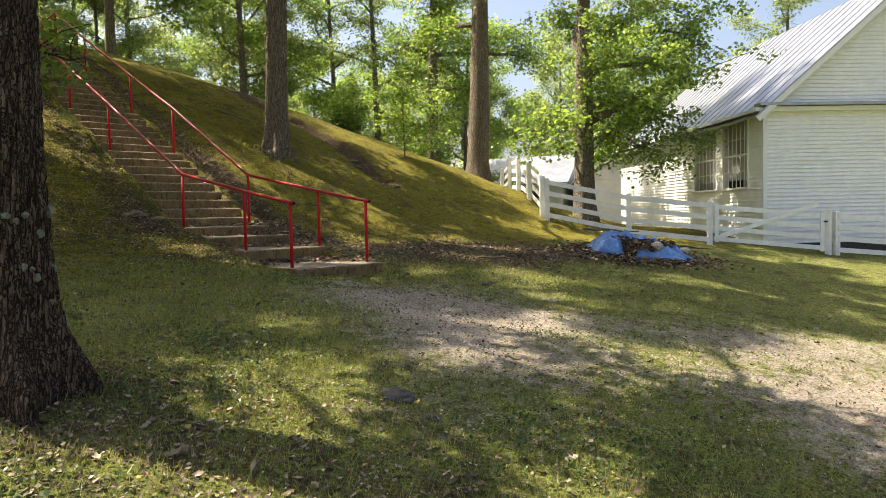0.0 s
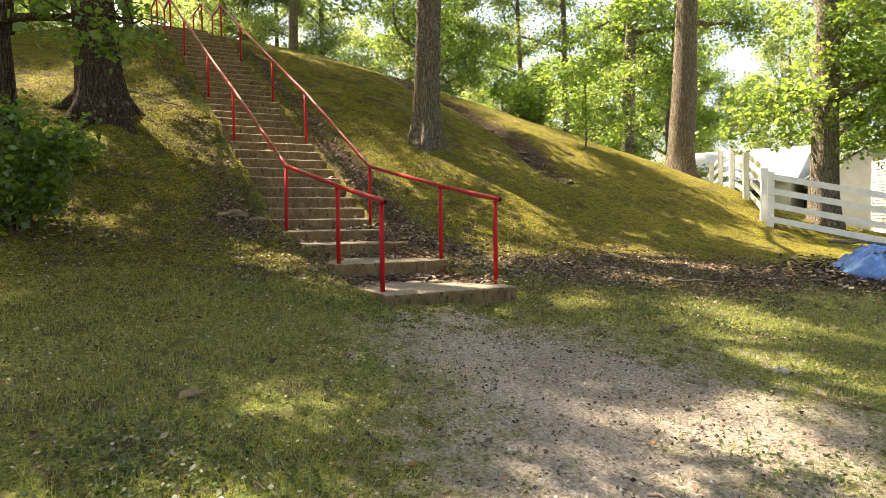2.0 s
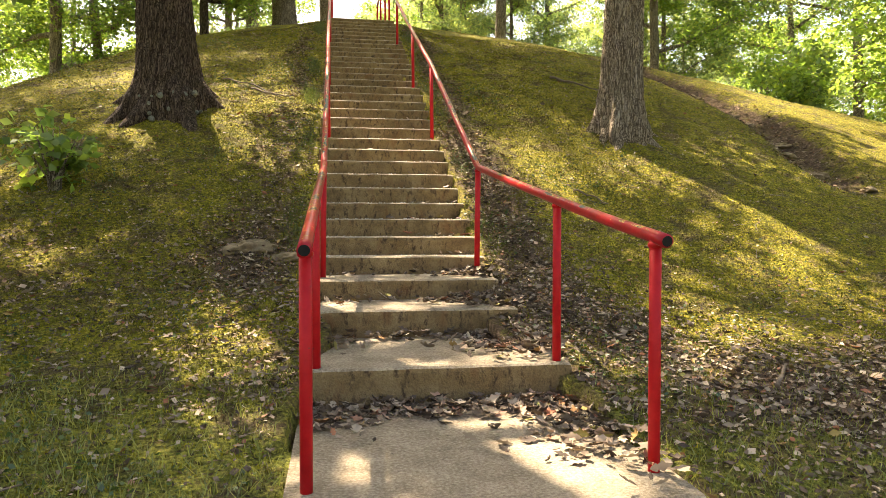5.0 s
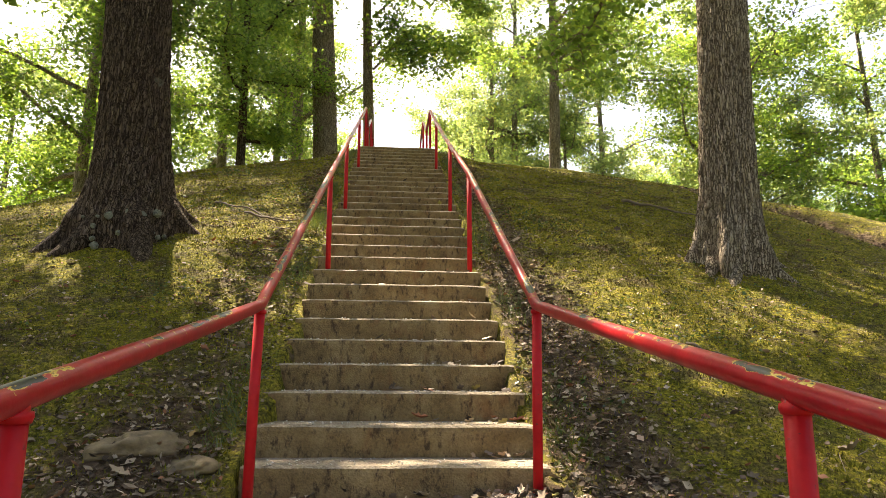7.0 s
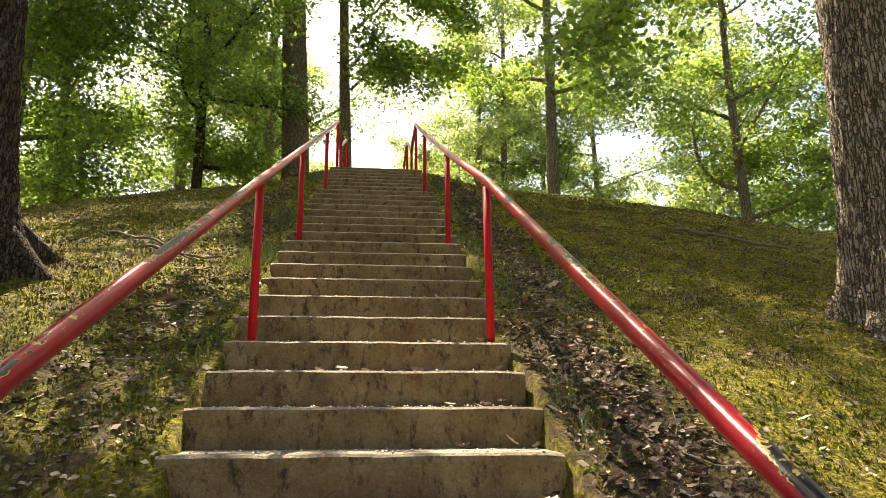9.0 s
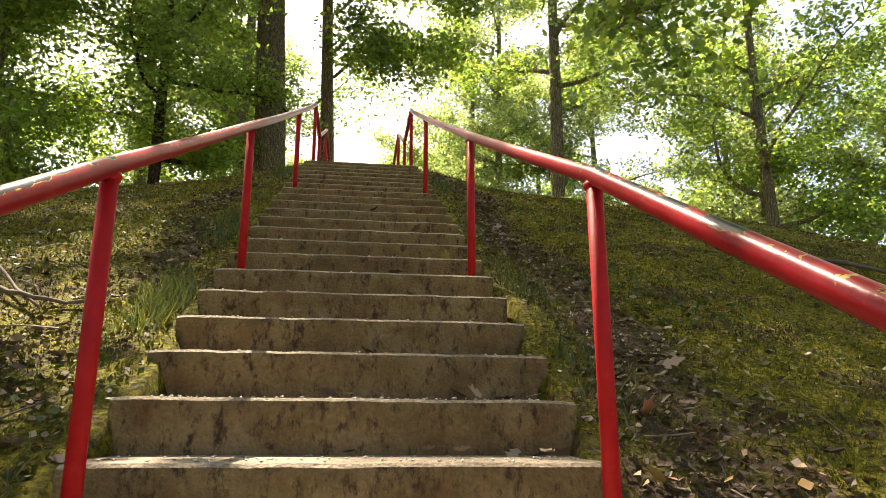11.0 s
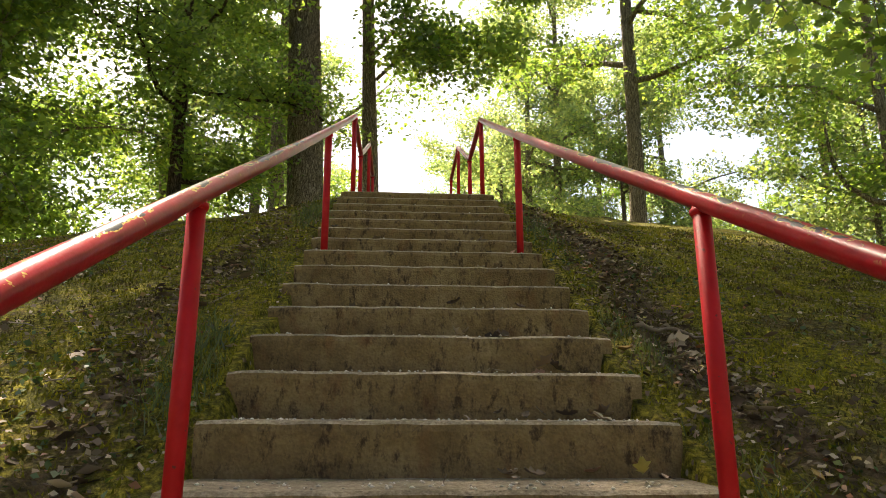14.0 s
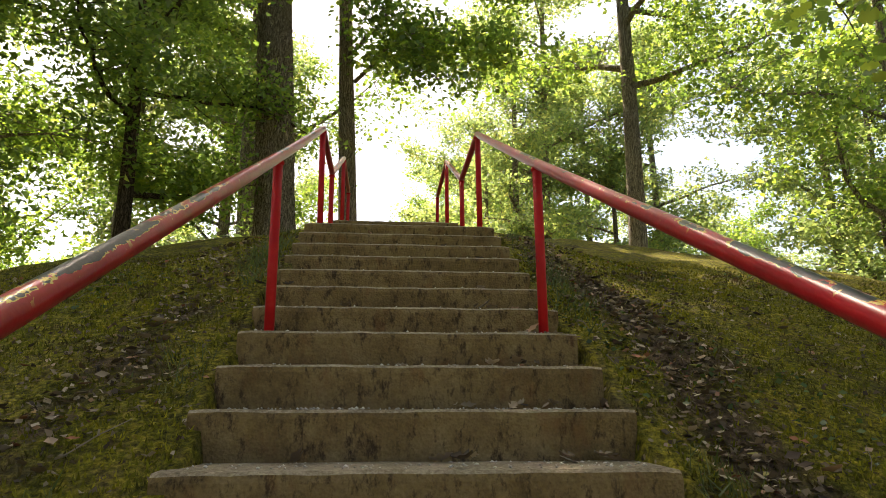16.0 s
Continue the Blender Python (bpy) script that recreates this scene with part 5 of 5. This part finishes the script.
def bits():
    def keep(x, y):
        d, m, l = covers(x, y)
        return (0.15 + 0.85 * l) * near_walk(x, y, 5.2)
    P, g = field(400000, 13, -7, 9, -8.5, 14, keep)
    leaf_cloud("leaf_debris", P + np.array((0, 0, 0.015)), 0.006, 1, 0.032, M_LITTER, None, 13)
    tagged(bpy.data.objects["leaf_debris"], "small broken dry leaf bits on moss and grass", "debris", "", "stuff")


bits()
P, g = field(260000, 4, -7, 10, -8, 14, litter_keep)
lay_leaves("leaf_litter", P, g, 0.052, "dry brown fallen leaves on the ground")
P, g = field(5200, 5, -6, 6, -8, 13, litter_keep)
lay_leaves("fallen_oak_leaves", P, g, 0.09, "curled lobed brown oak leaves on the ground", True)


def on_steps():
    g = np.random.default_rng(6)
    pts = []
    for i, (y, z, depth, x0, x1, h) in enumerate(STEPS[:34]):
        run = STEPS[i + 1][0] - y
        # a drift against the right-hand ends, and a row swept up to the next riser
        for k in range((420, 620, 420, 240)[i] if i < 4 else 10):
            x = 0.82 - abs(g.normal()) * (0.24 if i < 4 else 0.5)
            v = y + 0.05 + (run - 0.06) * (1 - abs(g.normal()) * 0.42)
            if x > -0.75 and v > y + 0.04:
                pile = 0.16 * max(0, x - 0.45) if i < 4 else 0.0
                pts.append((x, v, z + 0.008 + pile * g.random()))
        for k in range((520, 130, 60, 30)[i] if i < 4 else 0):
            x = g.uniform(-0.78, 0.8)
            back = abs(g.normal()) * (0.12 + (0.14 if x < -0.4 else 0.0))
            v = y + run - 0.02 - back
            if v > y + 0.04:
                pts.append((x, v, z + 0.008 + 0.05 * g.random() * max(0, 1 - back / 0.15)))
    return np.array(pts), g


g = np.random.default_rng(61)
ang, rad = g.uniform(0, 6.283, 4000), np.abs(g.normal(size=4000)) * 0.5 + 0.65
P = np.stack([TX + np.cos(ang) * rad * 1.3, TY + np.sin(ang) * rad * 1.1], -1)
P = np.column_stack([P, land(P[:, 0], P[:, 1]) + g.uniform(0, 0.09, 4000)])
Q = np.array([tuple(c) for c in bare_heap])[g.integers(0, len(bare_heap), 900)] + g.normal(size=(900, 3)) * (0.06, 0.06, 0.012)
P = np.concatenate([P, Q])
lay_leaves("heap_leaves", P, g, 0.085, "brown leaves and brush raked round the tarpaulin")
P, g = on_steps()
lay_leaves("leaves_on_steps", P, g, 0.078, "dry brown leaves drifted on the lower steps", True)


def pebbles(name, P, g, r0, r1, label):
    n = len(P)
    base = np.array([(1, 0, 0), (0, 1, 0), (-1, 0, 0), (0, -1, 0), (0, 0, 0.7), (0, 0, -0.7)])
    r = g.uniform(r0, r1, (n, 1, 1)) * g.uniform(0.6, 1.3, (n, 6, 3))
    V = P[:, None, :] + base[None] * r
    f = np.array([(0, 1, 4), (1, 2, 4), (2, 3, 4), (3, 0, 4), (1, 0, 5), (2, 1, 5), (3, 2, 5), (0, 3, 5)])
    F = (f[None] + (np.arange(n) * 6)[:, None, None]).reshape(-1, 3)
    tagged(link_mesh(name, V.reshape(-1, 3), F, M_GRAVEL), label, "gravel", "", "stuff")


def grit():
    g = np.random.default_rng(18)
    pts = []
    for i in range(4, 33):
        y, z = STEPS[i][0], STEPS[i][1]
        run = STEPS[i + 1][0] - y
        for k in range(110):
            pts.append((g.uniform(-0.74, 0.74), y + 0.03 + (run - 0.05) * g.random(), z + 0.003))
    pebbles("grit", np.array(pts), g, 0.003, 0.009, "pale loose grit on the stair treads")


def gravel():
    def keep(x, y):
        d, m, l = covers(x, y)
        return d * near_walk(x, y, 3.5)
    P, g = field(14000, 8, -6, 5, -8, 0, keep)
    pebbles("gravel", P, g, 0.004, 0.015, "scattered pale gravel on the bare path")


gravel()
grit()


def twigs():
    """Small dead twigs strewn over moss and litter."""
    def keep(x, y):
        d, m, l = covers(x, y)
        return (0.3 + 0.7 * np.maximum(m * 0.7, l)) * near_walk(x, y, 4.5)
    P, g = field(2600, 15, -6, 8, -7, 13.5, keep)
    n = len(P)
    an, ln = g.uniform(0, 6.283, n), 0.04 + 0.2 * g.random(n) ** 2.5
    d = np.stack([np.cos(an), np.sin(an)], -1) * ln[:, None] / 2
    rows = []
    for s in (-1, 0, 1):
        xy = P[:, :2] + d * s + (g.normal(size=(n, 2)) * 0.012 if s == 0 else 0)
        z = land(xy[:, 0], xy[:, 1]) + 0.03 * wobble(xy[:, 0], xy[:, 1], 2.1) + 0.018 * wobble(xy[:, 0], xy[:, 1], 6.3, 2.0) + g.uniform(0.012, 0.03, n)
        rows.append(np.column_stack([xy, z]))
    r = g.uniform(0.0015, 0.0038, n)[:, None]
    side = np.stack([-np.sin(an), np.cos(an), 0 * an], -1) * r
    up = np.array((0, 0, 1.0)) * r
    V = np.stack([p + o * k for p, k in zip(rows, (1.0, 0.85, 0.5)) for o in (side - up, -side - up, up)], 1)
    f = np.array([(i * 3 + j, i * 3 + (j + 1) % 3, i * 3 + 3 + (j + 1) % 3, i * 3 + 3 + j) for i in range(2) for j in range(3)])
    F = (f[None] + (np.arange(n) * 9)[:, None, None]).reshape(-1, 4)
    tagged(link_mesh("twigs", V.reshape(-1, 3), F, M_DRYTWIG), "small bleached dead twigs strewn over moss and leaves", "twigs", "", "stuff")


twigs()


def lichen_on(ob, R, seed, n, lo=-0.32, hi=0.10, face=(-2.3, -0.5)):
    """Pale crusts of lichen on the foot of a trunk."""
    q = random.Random(seed)
    bm = bmesh.new()
    for k in range(n):
        an, h = q.uniform(*face), q.uniform(lo, hi)
        rr = R * (1 + 0.42 * math.exp(-max(h, 0) / 0.5)) * q.uniform(1.0, 1.07)
        m = Matrix.Translation((rr * math.cos(an), rr * math.sin(an), h)) @ Matrix.Rotation(an, 4, "Z")
        s = q.uniform(0.014, 0.042)
        made = bmesh.ops.create_icosphere(bm, subdivisions=2, radius=1.0)["verts"]
        for v in made:
            w = 1 + 0.45 * noise.noise(v.co * 1.7 + Vector((k, seed, 0)))
            v.co = m @ Vector((v.co.x * 0.028, v.co.y * s * w, v.co.z * s * w))
    tagged(part("lichen", bm, M_LICHEN, ob), "pale crusty lichen", "", "", "stuff")


lichen_on(oak_l, 0.37, 3, 26)
lichen_on(near_l, 0.31, 8, 40, 0.0, 1.5, (-2.6, -0.2))
